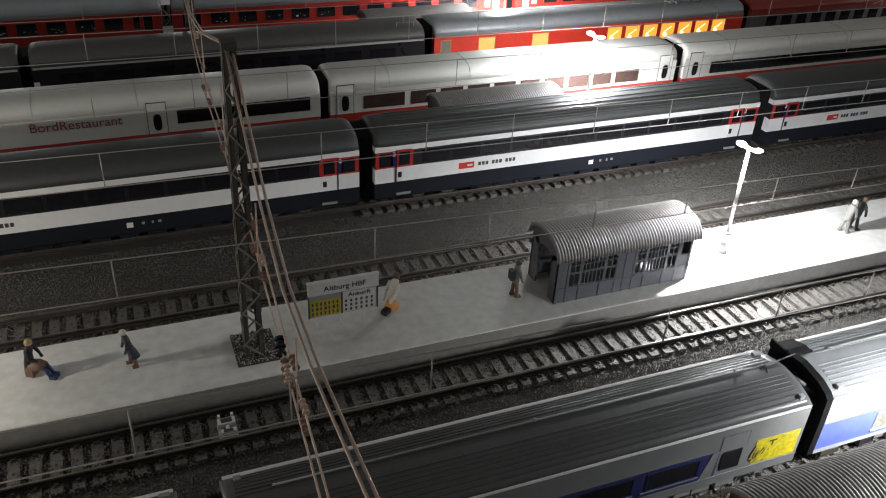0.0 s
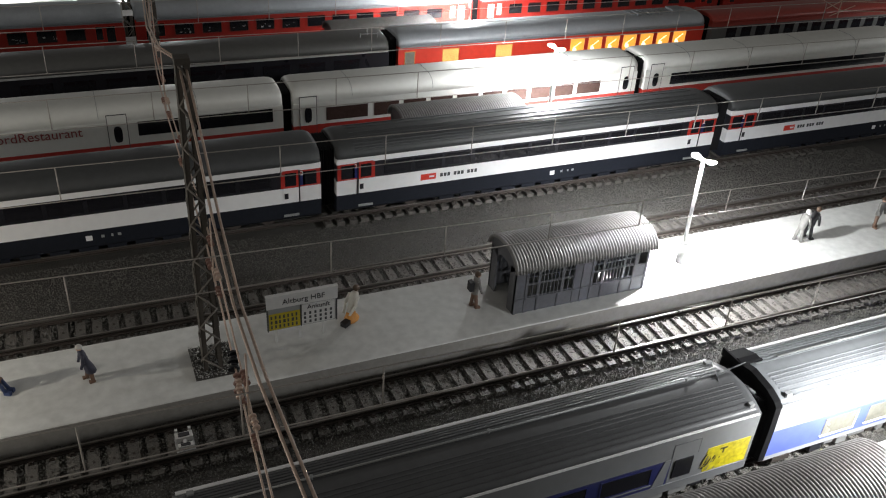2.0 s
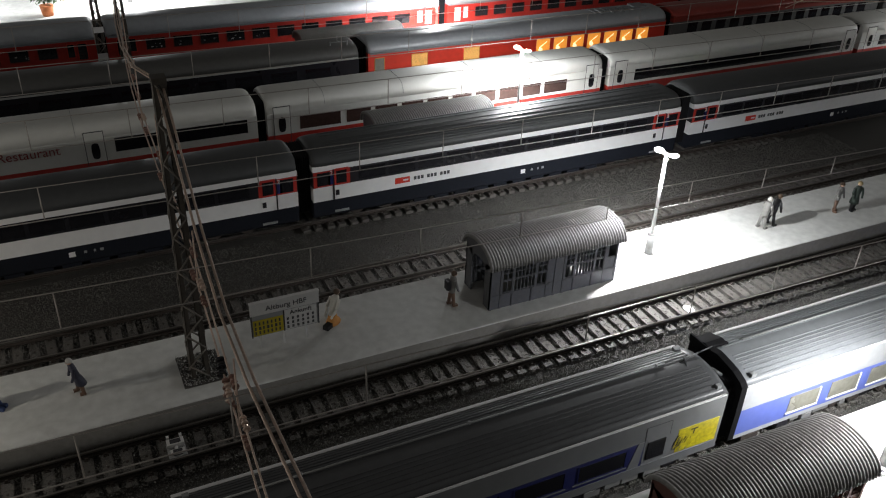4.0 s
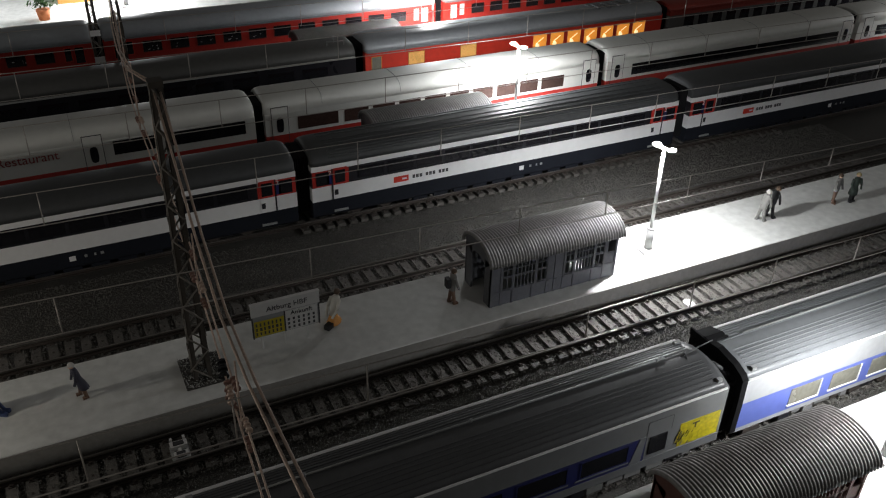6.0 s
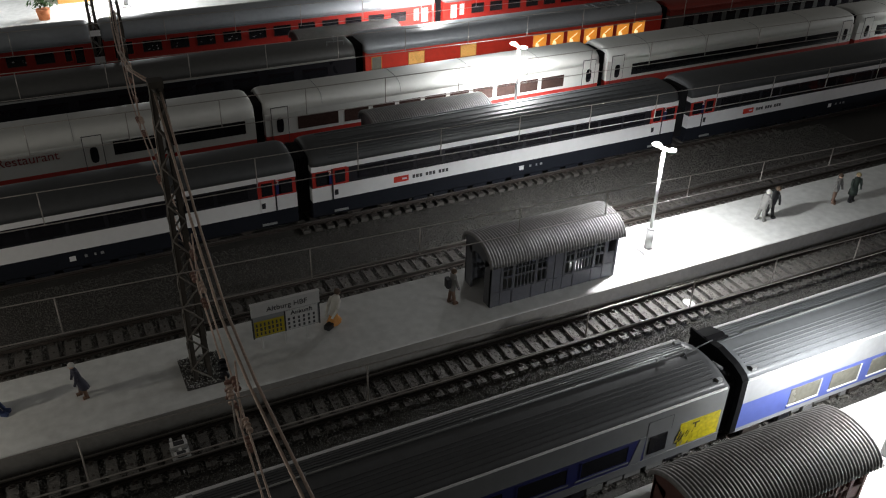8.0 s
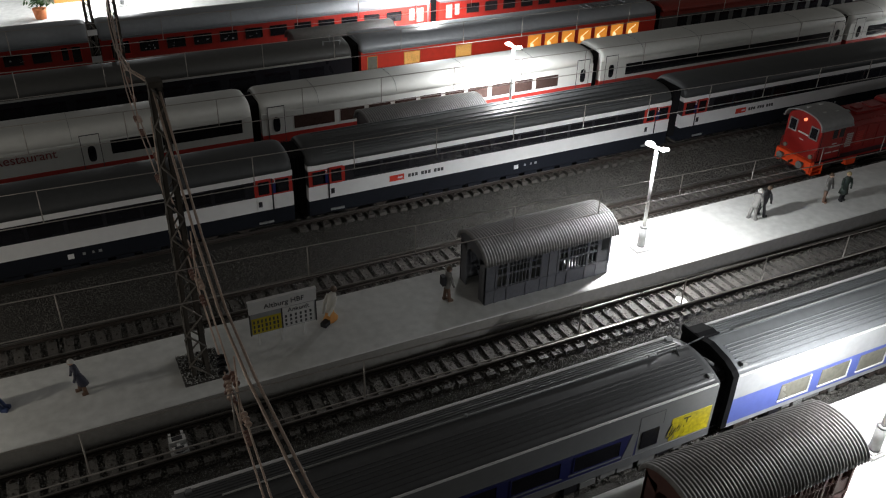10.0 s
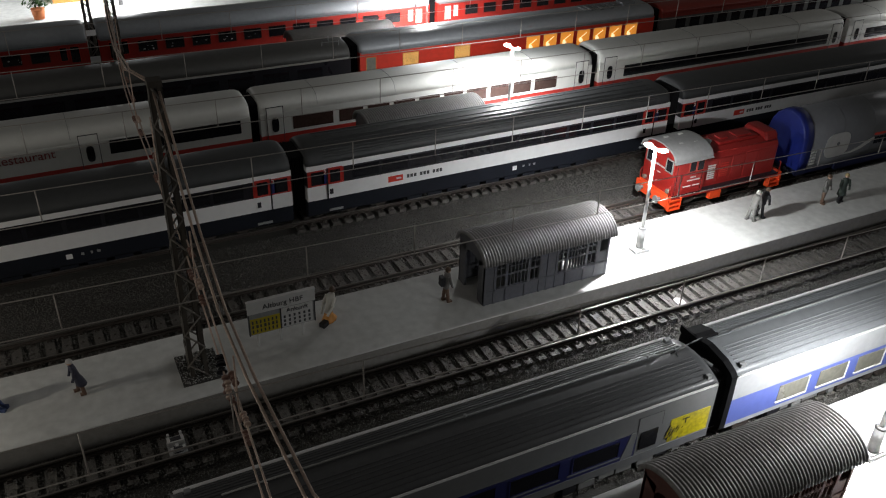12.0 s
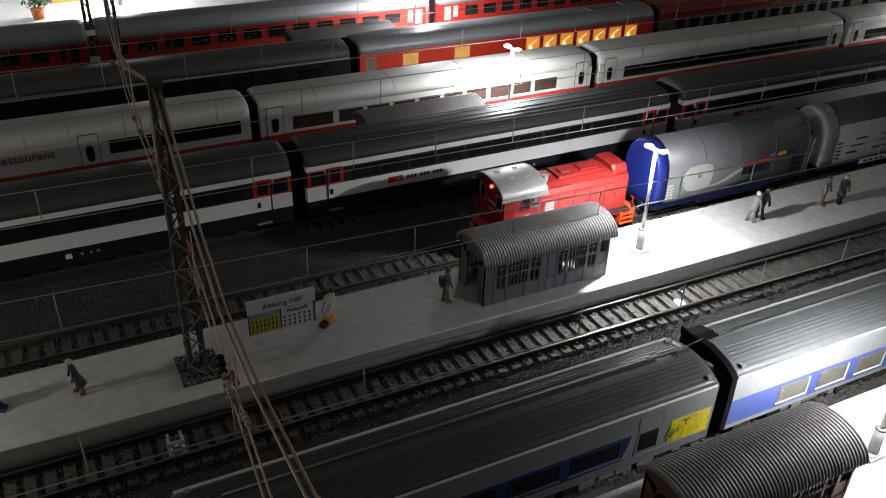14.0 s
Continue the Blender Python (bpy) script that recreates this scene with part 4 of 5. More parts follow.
figurine(4, 34, COATBLUE, COATBROWN, HAIRGREY, -80, "small grey-haired figurine in a navy coat", 0.9, True, None, 18)
bm = bmesh.new()
loft(bm, [[(rx * math.cos(i * 0.628) + dx, ry * math.sin(i * 0.628), z) for i in range(10)] for z, rx, ry, dx in ((0, 4.4, 3.0, 0), (1.0, 4.1, 2.8, 0), (2.2, 2.8, 2.3, -0.2), (4.9, 1.9, 1.7, -0.3))], 1)
loft(bm, [[(rx * math.cos(i * 0.628) + dx, ry * math.sin(i * 0.628), z) for i in range(10)] for z, rx, ry, dx in ((4.8, 1.9, 1.7, -0.4), (8, 1.8, 1.6, 0.4), (11, 1.9, 2.2, 1.6), (12.6, 1.6, 1.9, 2.4), (13.4, 0.8, 0.8, 2.8))], 0)
for s in (-1, 1):
    rod(bm, (2.0, s * 2.2, 12), (-0.6, s * 2.6, 8.2), 0.8, 6, 0)
    rod(bm, (-0.6, s * 2.6, 8.2), (-3.4, s * 1.6, 4.6), 0.6, 6, 0)
box(bm, -6.8, -3.2, -2.2, 0.6, 0, 2.2, 4)
bmesh.ops.create_uvsphere(bm, u_segments=10, v_segments=8, radius=1.5, matrix=Matrix.Translation((3.4, 0, 14.8)))
for f in bm.faces:
    c = f.calc_center_median()
    if c.z > 13.41:
        f.smooth = True
        f.material_index = 2 if (c.z > 15.0 or c.x < 3.0) else 3
ob = part("figurine", bm, [COATWHITE, SKIRTORANGE, HAIRDARK, SKIN, COATDARK])
ob.matrix_basis = pose(110.5 * MM, 40 * MM, 8 * MM, 0, 0, 35)
tagged(ob, "small kneeling figurine in white shirt and spread orange skirt", "figurine", "platform figurines")
figurine(165.5, 32, COATGREY, COATBROWN, HAIRDARK, 88, "small slim grey-brown figurine with a black bag", 0.35, None, COATDARK)
figurine(356.5, 33, COATGREY, COATGREY, HAIRGREY, 95, "small grey figurine standing beside a dark one", 0.9)
figurine(364, 34, COATDARK, COATDARK, HAIRDARK, 85, "small figurine in a black coat", 1.0)
figurine(411, 32, COATGREY, COATBROWN, HAIRDARK, 10, "small grey figurine with raised arm", 0.2)
figurine(422, 29, COATGREEN, COATDARK, HAIRBLOND, -20, "small blond figurine in dark green coat", 0.2, True)

# the blond one sits, with a brown skirt over the knees and the feet stretched out
bm = bmesh.new()
loft(bm, [[(rx * math.cos(i * 0.628), ry * math.sin(i * 0.628) + dy, z) for i in range(10)] for z, rx, ry, dy in ((4.0, 2.3, 1.9, 0.6), (6.5, 2.2, 1.7, 0.5), (9.5, 1.8, 1.4, 0.1), (12.2, 2.3, 1.5, -0.5), (13.4, 2.0, 1.2, -0.7), (14.2, 0.9, 0.8, -0.8))], 0)
for s in (-1, 1):
    rod(bm, (s * 2.2, -0.6, 12.8), (s * 2.9, -2.0, 9.6), 0.75, 6, 0)
    rod(bm, (s * 2.9, -2.0, 9.6), (s * 1.6, -4.2, 8.2), 0.62, 6, 0)
    rod(bm, (s * 1.0, -5.4, 5.2), (s * 1.1, -7.6, 1.0), 0.75, 7, 1)
    box(bm, s * 1.1 - 0.7, s * 1.1 + 0.7, -9.6, -7.0, 0, 1.4, 1)
loft(bm, [[(2.4 * k * math.cos(i * 0.628), y, z + 2.0 * k * math.sin(i * 0.628)) for i in range(10)] for y, z, k in ((1.6, 3.2, 0.9), (0, 4.6, 1.15), (-3, 5.2, 1.1), (-5.8, 5.0, 0.8))], 4)
box(bm, -1.8, 1.8, -1.0, 2.0, 0, 3.6, 4)
bmesh.ops.create_uvsphere(bm, u_segments=10, v_segments=8, radius=1.5, matrix=Matrix.Translation((0, -1.1, 15.6)))
for f in bm.faces:
    c = f.calc_center_median()
    if c.z > 14.3:
        f.smooth = True
        f.material_index = 2 if (c.z > 15.8 or c.y > -0.9) else 3
ob = part("figurine", bm, [COATDARK, JEANS, HAIRBLOND, SKIN, COATBROWN])
ob.matrix_basis = pose(-31.5 * MM, 39.5 * MM, 8 * MM, 0, 0, 62)
tagged(ob, "small blond seated figurine in dark jacket, brown skirt and blue stockings", "figurine", "platform figurines")

# ---- small things on the track ----
t = thing("track_sensor", 33, -2, -2.5, "clear white plastic sensor box between the rails", "sensor")
bpart("base", CLEAR, t, (-3.4, 3.4, -4.2, 4, 0, 1.2))
bpart("inset", BARS, t, (-2.4, 2.4, -1.5, 0.3, 1.2, 1.5), (-1.6, 1.8, -3.4, -2, 1.2, 3.2), (-2, 2, 1, 3, 1.2, 3.9))
bpart("cover", PLASTIC, t, (-3.2, 3.2, 0.4, 3.6, 1.8, 3.6), (-2.6, 2.8, -3.6, -1.6, 1.8, 3.0))
bpart("clip", PLASTIC, t, (-2.9, -1.9, 3.6, 4.8, 1.8, 4.6), (1.9, 2.9, 3.6, 4.8, 1.8, 4.6), (-0.6, 0.6, -1.2, 0.4, 1.8, 2.8))
t = thing("paper_scrap", 279, -3, -2.5, "white scrap of plastic lying on the sleepers", "scrap")
bm = bmesh.new()
loft(bm, [[(2.6 * math.cos(k * 0.785) * (1 + 0.15 * math.sin(3 * k)), 3.4 * math.sin(k * 0.785), z) for k in range(8)] for z in (0, 0.5)], 0, False)
part("flake", bm, PLASTIC, t)

# ---- far platform clutter ----
t = thing("potted_plant", 29, 562, 8, "leafy green plant in an orange clay pot", "plant")
bm = bmesh.new()
rod(bm, (0, 0, 0), (0, 0, 9), 4.5, 12, 0, 6.0)
part("pot", bm, POT, t)
bm = bmesh.new()
rl = random.Random(4)
for k in range(220):
    a, b, r = rl.uniform(0, 6.28), rl.uniform(0, 1.5), rl.uniform(3, 13)
    p = Vector((r * math.cos(a) * math.cos(b), r * math.sin(a) * math.cos(b), 11 + r * math.sin(b) * 1.3))
    d = Vector((rl.uniform(-1, 1), rl.uniform(-1, 1), rl.uniform(-0.4, 0.8))).normalized() * 2.6
    s = d.cross(Vector((0.3, 0.2, 1))).normalized() * 0.9
    vs = [bm.verts.new(p + o) for o in (-d, s, d, -s)]
    bm.faces.new(vs)
part("foliage", bm, LEAF, t)
t = thing("yellow_stall", 72, 612, 8, "yellow market stall with brown base", "stall")
bpart("counter", SKIRTORANGE, t, (-28, 28, -6, 6, 0, 9))
bpart("awning", SCUFFED, t, (-29, -4, -8, 7, 11, 12), (2, 27, -8, 7, 12, 13), label="yellow awning")
bpart("awning_post", IRON, t, (-28, -27, -6, -5, 9, 11), (-6, -5, -6, -5, 9, 11), (3, 4, -6, -5, 9, 12), (25, 26, -6, -5, 9, 12))
bpart("goods", POT, t, (-26, -18, -5, 4, 9, 10.6), (-4, 1, -5, 4, 9, 11), (14, 20, -5, 4, 9, 11))
t = thing("blue_crate", 116, 606, 8, "small blue crate on the bright platform", "crate")
bpart("crate_body", BLUE, t, (-6, 6, -4, 4, 0, 10))
bpart("lid", WHITE, t, (-6.4, 6.4, -4.4, 4.4, 10, 11))

# ---- the moving goods train ----
loco = thing("shunting_locomotive", 264, 82.5, 0, "red diesel shunter with grey cab roof and orange buffer beams", "locomotive")
bpart("frame", BLACK, loco, (-39, 36, -10.5, 10.5, 4.5, 9.5), label="black frame")
for s, e0, e1 in ((-1, -42, -39), (1, 36, 39)):
    e = e0 if s < 0 else e1
    bb = bpart("buffer_beam", ORANGE, loco, (e0, e1, -14, 14, 4.2, 10.4), label="orange-red buffer beam")
    for y in (-8, 8):
        bm = bmesh.new()
        rod(bm, (e, y, 7.5), (e + s * 2.4, y, 7.5), 1.1, 8)
        rod(bm, (e + s * 2.4, y, 7.5), (e + s * 3.2, y, 7.5), 2.3, 12)
        part("buffer", bm, LAMPFOOT if s < 0 else BLACK, bb, "worn grey buffer" if s < 0 else "")
    bm = bmesh.new()
    rod(bm, (e, 0, 6.6), (e + s * 2.6, 0, 6.2), 0.8, 8)
    box(bm, min(e, e + s * 3.2), max(e, e + s * 3.2), -1.8, 1.8, 3.0, 4.2)
    part("coupling", bm, BLACK, bb)
    for y in (-1, 1):
        st = bmesh.new()
        x0, x1 = sorted((e - s * 1.0, e - s * 9.5))
        for z in (2.2, 4.9, 7.6):
            box(st, x0, x1, min(y * 12.4, y * 15.2), max(y * 12.4, y * 15.2), z, z + 0.6)
        for x in (x0, x1 - 0.7):
            box(st, x, x + 0.7, min(y * 12.4, y * 15.0), max(y * 12.4, y * 15.0), 2.2, 9.4)
        box(st, x0, x1, min(y * 11.6, y * 12.4), max(y * 11.6, y * 12.4), 2.2, 9.4)
        part("footstep", st, ORANGE, loco, "orange-red shunter's step with open treads")
for y in (-1, 1):
    bpart("sand_box", ORANGE, loco, (-12, -4.5, min(y * 11, y * 14), max(y * 11, y * 14), 3.2, 8.6), label="orange-red box under the running board")
    bpart("valance", DEEPRED, loco, (-39, 36, min(y * 13.4, y * 14.2), max(y * 13.4, y * 14.2), 8.4, 9.6))
bpart("running_board", BLACK, loco, (-39, 36, -14.2, 14.2, 9.6, 10.4))
cab = bpart("cab", DEEPRED, loco, (-39, -18.5, -13.4, 13.4, 10.4, 31.2), label="red driver's cab")
bm = bmesh.new()
loft(bm, [[(x, -13.3 * math.cos(math.pi * j / 12), 31 + 5.6 * math.sin(math.pi * j / 12) ** 0.85) for j in range(13)] for x in (-39, -18.5)], 0, False)
part("cab_gable", bm, DEEPRED, cab)
bm = bmesh.new()
rings = []
for x in (-41.5, -41, -17, -16.5):
    rings.append([(x, -15.2 * math.cos(math.pi * j / 14), 31.0 + 7.2 * math.sin(math.pi * j / 14) ** 0.85) for j in range(15)] + [(x, 14.5 * math.cos(math.pi * j / 14), 30.4 + 7.2 * math.sin(math.pi * j / 14) ** 0.85) for j in range(15)])
loft(bm, rings)
r = part("cab_roof", bm, CABROOF, loco, "grey arched cab roof")
for x, y, z in ((-33, -6, 37.0), (-24, -6.5, 36.8), (-26, 4, 37.6), (-36, 3.5, 37.7)):
    bpart("roof_vent", PALE, r, (x, x + 2.4, y, y + 1.3, z - 0.6, z + 0.9))
for y in (-15.5, 15.0):
    bpart("roof_edge", CABROOF, r, (-41.8, -16.2, y, y + 0.5, 30.4, 31.3))
for y in (-8.4, 8.4):
    wd = bpart("cab_window", GLASS, cab, (-39.3, -38.8, y - 2.5, y + 2.5, 23.4, 30))
    bpart("window_frame", LAMPFOOT, wd, (-39.6, -38.9, y - 3.1, y - 2.5, 22.8, 30.6), (-39.6, -38.9, y + 2.5, y + 3.1, 22.8, 30.6), (-39.6, -38.9, y - 2.5, y + 2.5, 30, 30.6), (-39.6, -38.9, y - 2.5, y + 2.5, 22.8, 23.4), label="grey window frame")
for s in (-1, 1):
    for x in (-29.6, -24.4):
        a, c2 = sorted((s * 13.2, s * 13.6))
        wd = bpart("cab_window", GLASS, cab, (x, x + 4.0, a, c2, 23.6, 29.2))
        a, c2 = sorted((s * 13.2, s * 13.8))
        bpart("window_frame", DARKRED, wd, (x - 0.5, x, a, c2, 23.1, 29.7), (x + 4, x + 4.5, a, c2, 23.1, 29.7), (x, x + 4, a, c2, 29.2, 29.7), (x, x + 4, a, c2, 23.1, 23.6))
    a, c2 = sorted((s * 13.2, s * 13.55))
    for z, x0, x1 in ((19.6, -28, -24.5), (17.8, -30, -21.5), (14.4, -32, -27), (14.4, -25.6, -21)):
        bpart("lettering_bar", PALE, cab, (x0, x1, a, c2, z, z + 0.7))
    a, c2 = sorted((s * 13.2, s * 13.5))
    bpart("door_line", BLACK, cab, (-20.4, -20.1, a, c2, 10.6, 30), (-37.6, -37.3, a, c2, 10.6, 30))
bpart("lettering_bar", PALE, cab, (-39.2, -38.8, -4.6, 3.6, 23.4, 24.3))
bpart("lettering_bar", PALE, cab, (-39.2, -38.8, -1.6, 1.6, 19.6, 20.2))
for y, z, rad, m, lab in ((0, 32.6, 0.9, TAILLAMP, "glowing red-white top lamp"), (-10.4, 12.6, 1.3, DULLGLASS, "round headlamp"), (10.4, 12.6, 1.3, DULLGLASS, "round headlamp")):
    bm = bmesh.new()
    rod(bm, (-40.2, y, z), (-38.8, y, z), rad, 10)
    part("headlamp", bm, m, cab, lab)
bm = bmesh.new()
ring = [(-11, 10.4), (-11.2, 27.5), (-10, 30.2), (-7, 31.8), (0, 32.6), (7, 31.8), (10, 30.2), (11.2, 27.5), (11, 10.4)]
loft(bm, [[(x, y * k, 10.4 + (z - 10.4) * q) for y, z in ring] for x, k, q in ((-18.5, 1, 1), (28, 1, 1), (33.5, 1, 1), (34.6, 0.95, 0.97))], 0, False)
hood = part("engine_hood", bm, HOODRED, loco, "red engine hood with hatches")
bm = bmesh.new()
loft(bm, [[(x, y * k, 31 + (z - 31) * k) for y, z in ((-10.4, 29), (-9.4, 33), (-7.6, 35), (7.6, 35), (9.4, 33), (10.4, 29))] for x, k in ((25, 0.9), (26.4, 1.0), (32.6, 1.0), (34, 0.9))], 0, False)
part("radiator_box", bm, HOODRED, hood, "raised red radiator box")
bpart("radiator_grille", DARKRED, hood, *[(33.9, 34.9, -7, 7, 14 + k * 1.9, 15 + k * 1.9) for k in range(8)])
for k in range(5):
    x = -16.6 + k * 9.2
    for s in (-1, 1):
        a, c2 = sorted((s * 10.9, s * 11.5))
        hh = bpart("hatch", HOODRED, hood, (x, x + 8.2, a, c2, 12.5, 26.4))
        a, c2 = sorted((s * 11.4, s * 11.8))
        bpart("hatch_handle", DARKRED, hh, (x + 6.6, x + 7.2, a, c2, 18, 21))
for x in (-12, -3):
    bpart("louvre", PALE if x < -5 else FARRED, hood, *[(x - 3, x + 2, -11.75, -11.4, 15 + 1.3 * j, 15.8 + 1.3 * j) for j in range(7)])
for y in (-1, 1):
    bm = bmesh.new()
    rod(bm, (-17, y * 10.6, 30.6), (33, y * 10.6, 30.6), 0.3, 6)
    for k in range(6):
        rod(bm, (-16 + k * 9.6, y * 10.2, 29.6), (-16 + k * 9.6, y * 10.7, 30.7), 0.25, 5)
    part("grab_rail", bm, DEEPRED, hood)
bm = bmesh.new()
rod(bm, (-12.5, -4.5, 31.4), (-12.5, -4.5, 35.0), 1.5, 12)
rod(bm, (-12.5, -4.5, 35.0), (-12.5, -4.5, 35.6), 1.9, 12)
part("exhaust", bm, SIGNGREY, hood, "grey exhaust stub")
bpart("roof_hatch", HOODRED, hood, (-5, 22, -5.6, 5.6, 31.4, 33.4))
bpart("roof_hatch", HOODRED, hood, (-2, 3, -2.6, 2.6, 33.4, 34.2))
bpart("roof_hatch", HOODRED, hood, (9, 19, -3.6, 3.6, 33.4, 34.1))
for x, y in ((-40.4, -13.2), (-40.4, 13.2), (37.4, -13.2), (37.4, 13.2)):
    bm = bmesh.new()
    rod(bm, (x, y, 10.4), (x, y, 16.5), 0.35, 6)
    rod(bm, (x, y, 16.5), (x + (1.6 if x < 0 else -1.6), y, 17.4), 0.35, 6)
    part("handrail", bm, DEEPRED, loco)
for x in (-25, -1, 22):
    bm = bmesh.new()
    for s in (-1, 1):
        rod(bm, (x, s * 7.3, 6.2), (x, s * 9.3, 6.2), 6.2, 18)
        rod(bm, (x, s * 9.3, 6.2), (x, s * 10.4, 6.2), 2.0, 8)
        box(bm, x - 3.2, x + 3.2, min(s * 10.4, s * 11.6), max(s * 10.4, s * 11.6), 3.2, 6.2)
    part("wheelset", bm, RAILSIDE, loco, "dark driving wheels with axle boxes")
bm = bmesh.new()
for s in (-1, 1):
    rod(bm, (-25, s * 11, 4.6), (22, s * 11, 4.6), 0.7, 6)
part("coupling_rod", bm, RAILSIDE, loco)


loco.scale = (1.1, 1.02, 1.06)


def goods_wagon(L, x, body, roof, end, endlen, label, emblem):
    t = thing("covered_wagon", x, 82.5, 0, label, "goods wagon", "goods wagons")
    w = 15.2
    ring = [(-w * 0.96, 9), (-w, 14), (-w, 27), (-w * 0.965, 31), (-w * 0.88, 35), (-w * 0.72, 39), (-w * 0.4, 43), (0, 44.5), (w * 0.4, 43), (w * 0.72, 39), (w * 0.88, 35), (w * 0.965, 31), (w, 27), (w, 14), (w * 0.96, 9)]

    def shell(xs, m, name, lab, grow=1.0, split=0):
        bm = bmesh.new()
        loft(bm, [[(u, y * k * grow, 9 + (z - 9) * (k * grow)) for y, z in ring] for u, k in xs])
        for f in bm.faces:
            if split and f.calc_center_median().z > split:
                f.material_index = 1
        return part(name, bm, m, t, lab)
    a, e = -L / 2, L / 2
    shell(((a, 0.955), (a + 0.5, 0.98), (a + 1.4, 0.995), (a + endlen, 1.0)), end, "front_end", "painted end hood", 1.004)
    hood = shell(((a + endlen, 0.985), (e - 8, 0.985)), [body, roof], "sliding_hood", "sliding hood", 1.0, 34)
    for k in range(1, 4):
        u = a + endlen + (L - endlen - 8) * k / 4
        shell(((u - 0.35, 0.988), (u + 0.35, 0.988)), [body, roof], "hood_seam", "", 1.0, 34)
    shell(((e - 8, 0.992), (e - 6.4, 0.992)), body, "rear_rim", "raised rim of the hood")
    bpart("rear_wall", NAVY, t, (e - 7.4, e - 5.8, -w * 0.9, w * 0.9, 9, 36), label="dark end wall")
    bm = bmesh.new()
    for y in (-14.2, -10.6):
        rod(bm, (e - 4.6, y, 9), (e - 2.6, y, 30), 0.4, 6)
    for k in range(6):
        rod(bm, (e - 4.4 + k * 0.36, -14.2, 11 + 3.6 * k), (e - 4.4 + k * 0.36, -10.6, 11 + 3.6 * k), 0.3, 5)
    part("end_ladder", bm, PALE, t, "pale ladder at the wagon end")
    bpart("end_platform", NAVY, t, (e - 6, e, -14, 14, 8, 9.4))
    bpart("underframe", BLUEFRAME, t, (a + 1, e - 1, -13.5, 13.5, 5, 9), (a + 34, e - 34, -14.4, 14.4, 3.4, 9.0), label="dark blue underframe")
    for s in (-1, 1):
        bogie(t, s * (L / 2 - 20), LAMPFOOT if emblem else None)
        for y in (-8, 8):
            bm = bmesh.new()
            rod(bm, (s * L / 2, y, 7.5), (s * (L / 2 + 3), y, 7.5), 1.0, 8)
            rod(bm, (s * (L / 2 + 3), y, 7.5), (s * (L / 2 + 3.7), y, 7.5), 2.3, 10)
            part("buffer", bm, BLACK, t)
    if emblem:
        c = a + 30.5
        em = bmesh.new()
        loft(em, [[(c + 10.6 * math.copysign(abs(math.cos(k * 0.2618)) ** 0.62, math.cos(k * 0.2618)), yy, 21.6 + 8.2 * math.copysign(abs(math.sin(k * 0.2618)) ** 0.62, math.sin(k * 0.2618))) for k in range(24)] for yy in (-w - 0.02, -w + 0.3)], 0, False)
        o = part("emblem", em, PALE, t, "pale rounded emblem")
        em = bmesh.new()
        rod(em, (c + 0.5, -w - 0.12, 22.4), (c + 0.5, -w + 0.2, 22.4), 1.3, 12)
        part("emblem_dot", em, GREYTARP, o)
        em = bmesh.new()
        top = [(7, 14.4), (14, 15.0), (21, 17.0), (27, 20.0), (33, 21.6)]
        low = [(34, 20.4), (29, 18.0), (23, 15.4), (15, 13.8), (6, 13.8)]
        loft(em, [[(c + u, yy, z) for u, z in top + low] for yy in (-w - 0.06, -w + 0.3)], 0, False)
        part("emblem_swoosh", em, PALE, t, "pale curved streak beside the emblem")
        bpart("red_bar", RED, t, (c + 33, c + 56, -w - 0.1, -w + 0.3, 22.6, 24.2))
        bpart("lettering_bar", NAVY, t, *[(c + 34 + 4.4 * k, c + 37.6 + 4.4 * k, -w - 0.1, -w + 0.3, 16.6, 21.4) for k in range(5)])
        bpart("blue_mark", BLUE, t, (c + 54, c + 58, -w - 0.1, -w + 0.3, 25, 27))
        bpart("yellow_mark", YELLOW, t, (c + 61, c + 67, -w - 0.1, -w + 0.3, 24.6, 26.9))
        bpart("black_mark", BLACK, t, (c + 68.5, c + 73, -w - 0.1, -w + 0.3, 24.6, 26.9))
        bpart("notice_plate", NAVY, t, *[(c + 74 + 3 * k, c + 76.2 + 3 * k, -w - 0.1, -w + 0.3, 12 + 3.4 * j, 14.6 + 3.4 * j) for k in range(3) for j in range(3)])
        bpart("data_panel", PALE, t, *[(a + endlen + 1 + 1.7 * k, a + endlen + 2.2 + 1.7 * k, -w - 0.1, -w + 0.3, 11.5 + 2.0 * j, 12.7 + 2.0 * j) for k in range(3) for j in range(5)])
    else:
        rb = random.Random(3)
        for k in range(4):
            for j in range(3):
                u = a + 22 + k * 24 + 3 * j
                bpart("lettering_bar", BARS, t, (u, u + rb.uniform(7, 15), -w - 0.1, -w + 0.3, 14.5 + j * 4.4, 15.7 + j * 4.4))
        bpart("data_panel", BARS, t, *[(a + endlen + 2 + 2.2 * k, a + endlen + 3.6 + 2.2 * k, -w - 0.1, -w + 0.3, 12 + 2.6 * j, 13.2 + 2.6 * j) for k in range(2) for j in range(5)])
        pl = bpart("sole_plate", WHITE, t, (a + 38, a + 62, -15.2, -14.4, 4.6, 7.6), label="white plate on the underframe")
        bpart("plate_lettering", BARS, pl, *[(a + 41 + 5 * k, a + 44.4 + 5 * k, -15.3, -15.1, 5.3, 6.9) for k in range(4)])
    return t


wagon1 = goods_wagon(124, 377.5, GREYTARP, GREYTARP, TARPBLUE, 7.5, "grey hooded goods wagon with blue end and pale emblem", True)
wagon2 = goods_wagon(134, 514, DULLPALE, ROOFDARK, DULLPALE, 10, "cream goods wagon with dark roof and pale end hood", False)


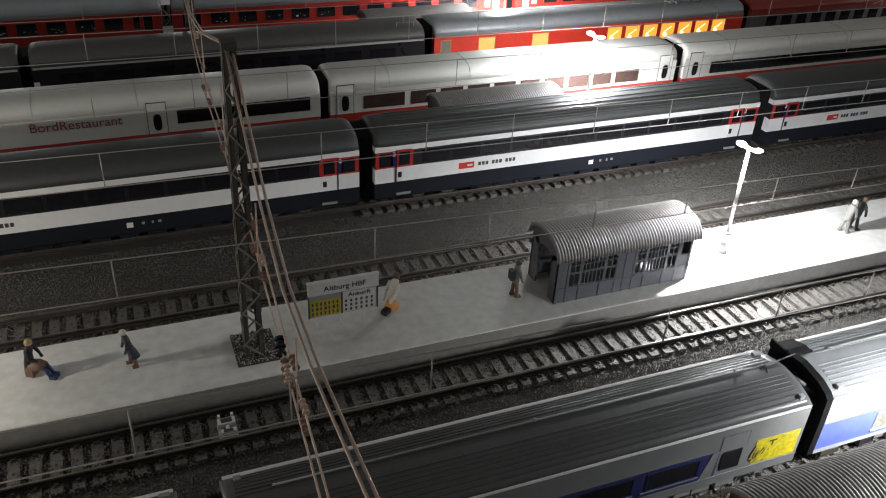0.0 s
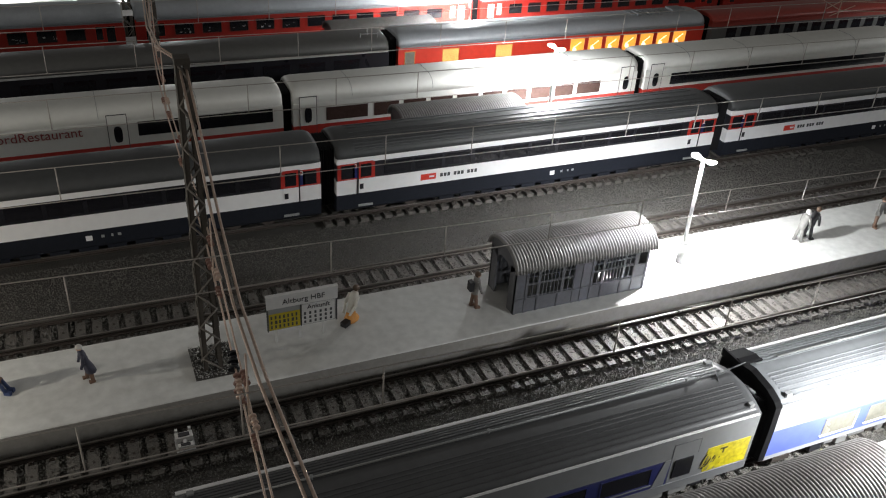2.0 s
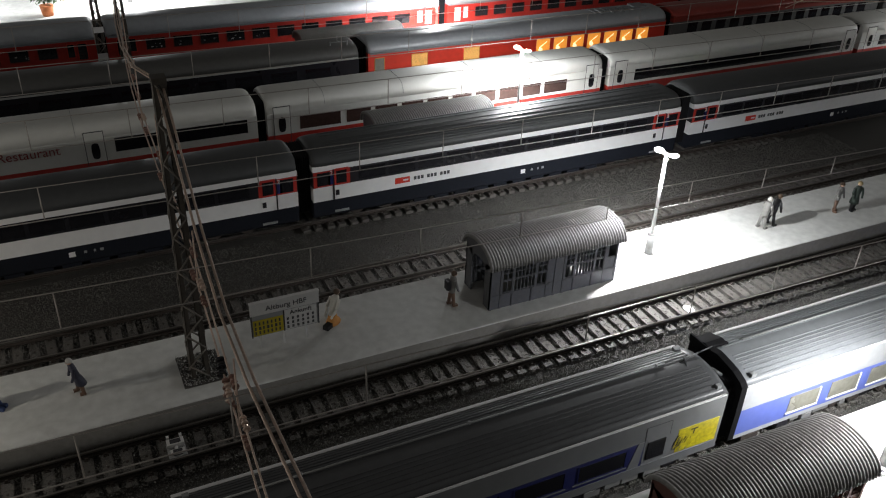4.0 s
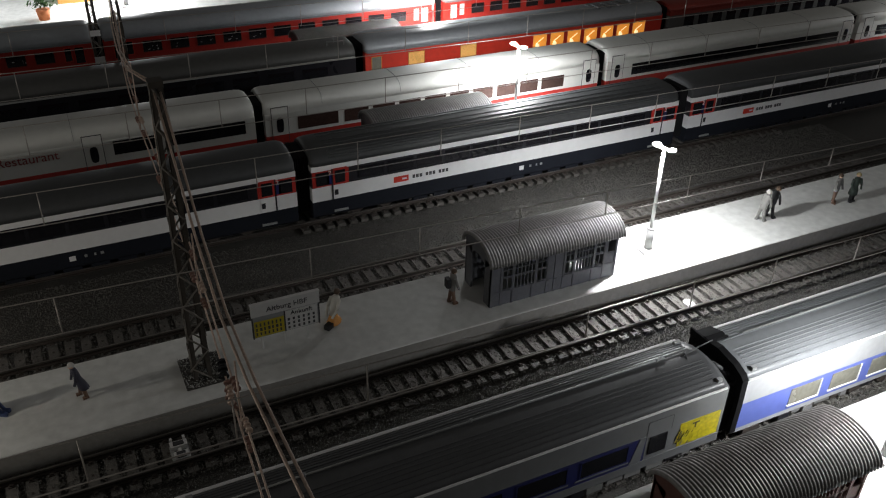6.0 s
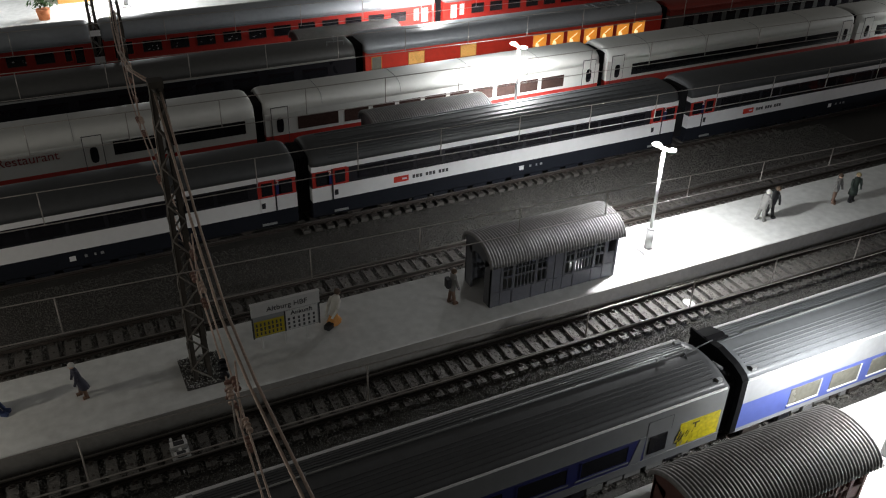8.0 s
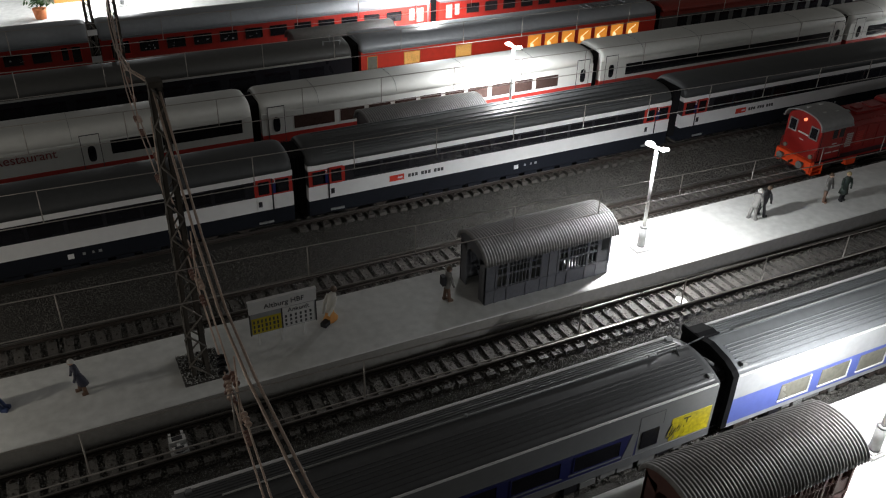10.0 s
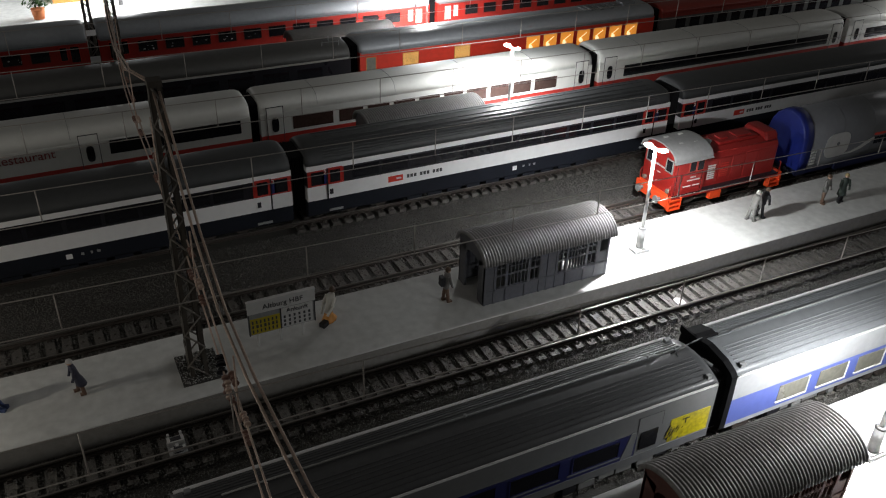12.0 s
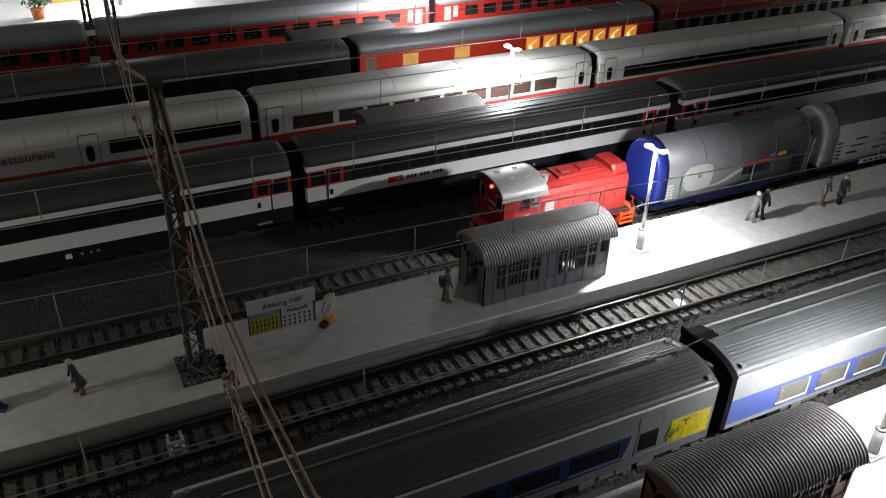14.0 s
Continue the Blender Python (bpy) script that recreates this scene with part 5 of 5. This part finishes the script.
def motions():
    times = [0.5 * k for k in range(28)] + [13.8, 14.0]
    for ob, x in ((loco, 260.0), (wagon1, 377.5), (wagon2, 513.5)):
        walk(ob, [(t, pose((x + 56.0 * (14.0 - t)) * MM, 82.5 * MM, 0)) for t in times])


motions()
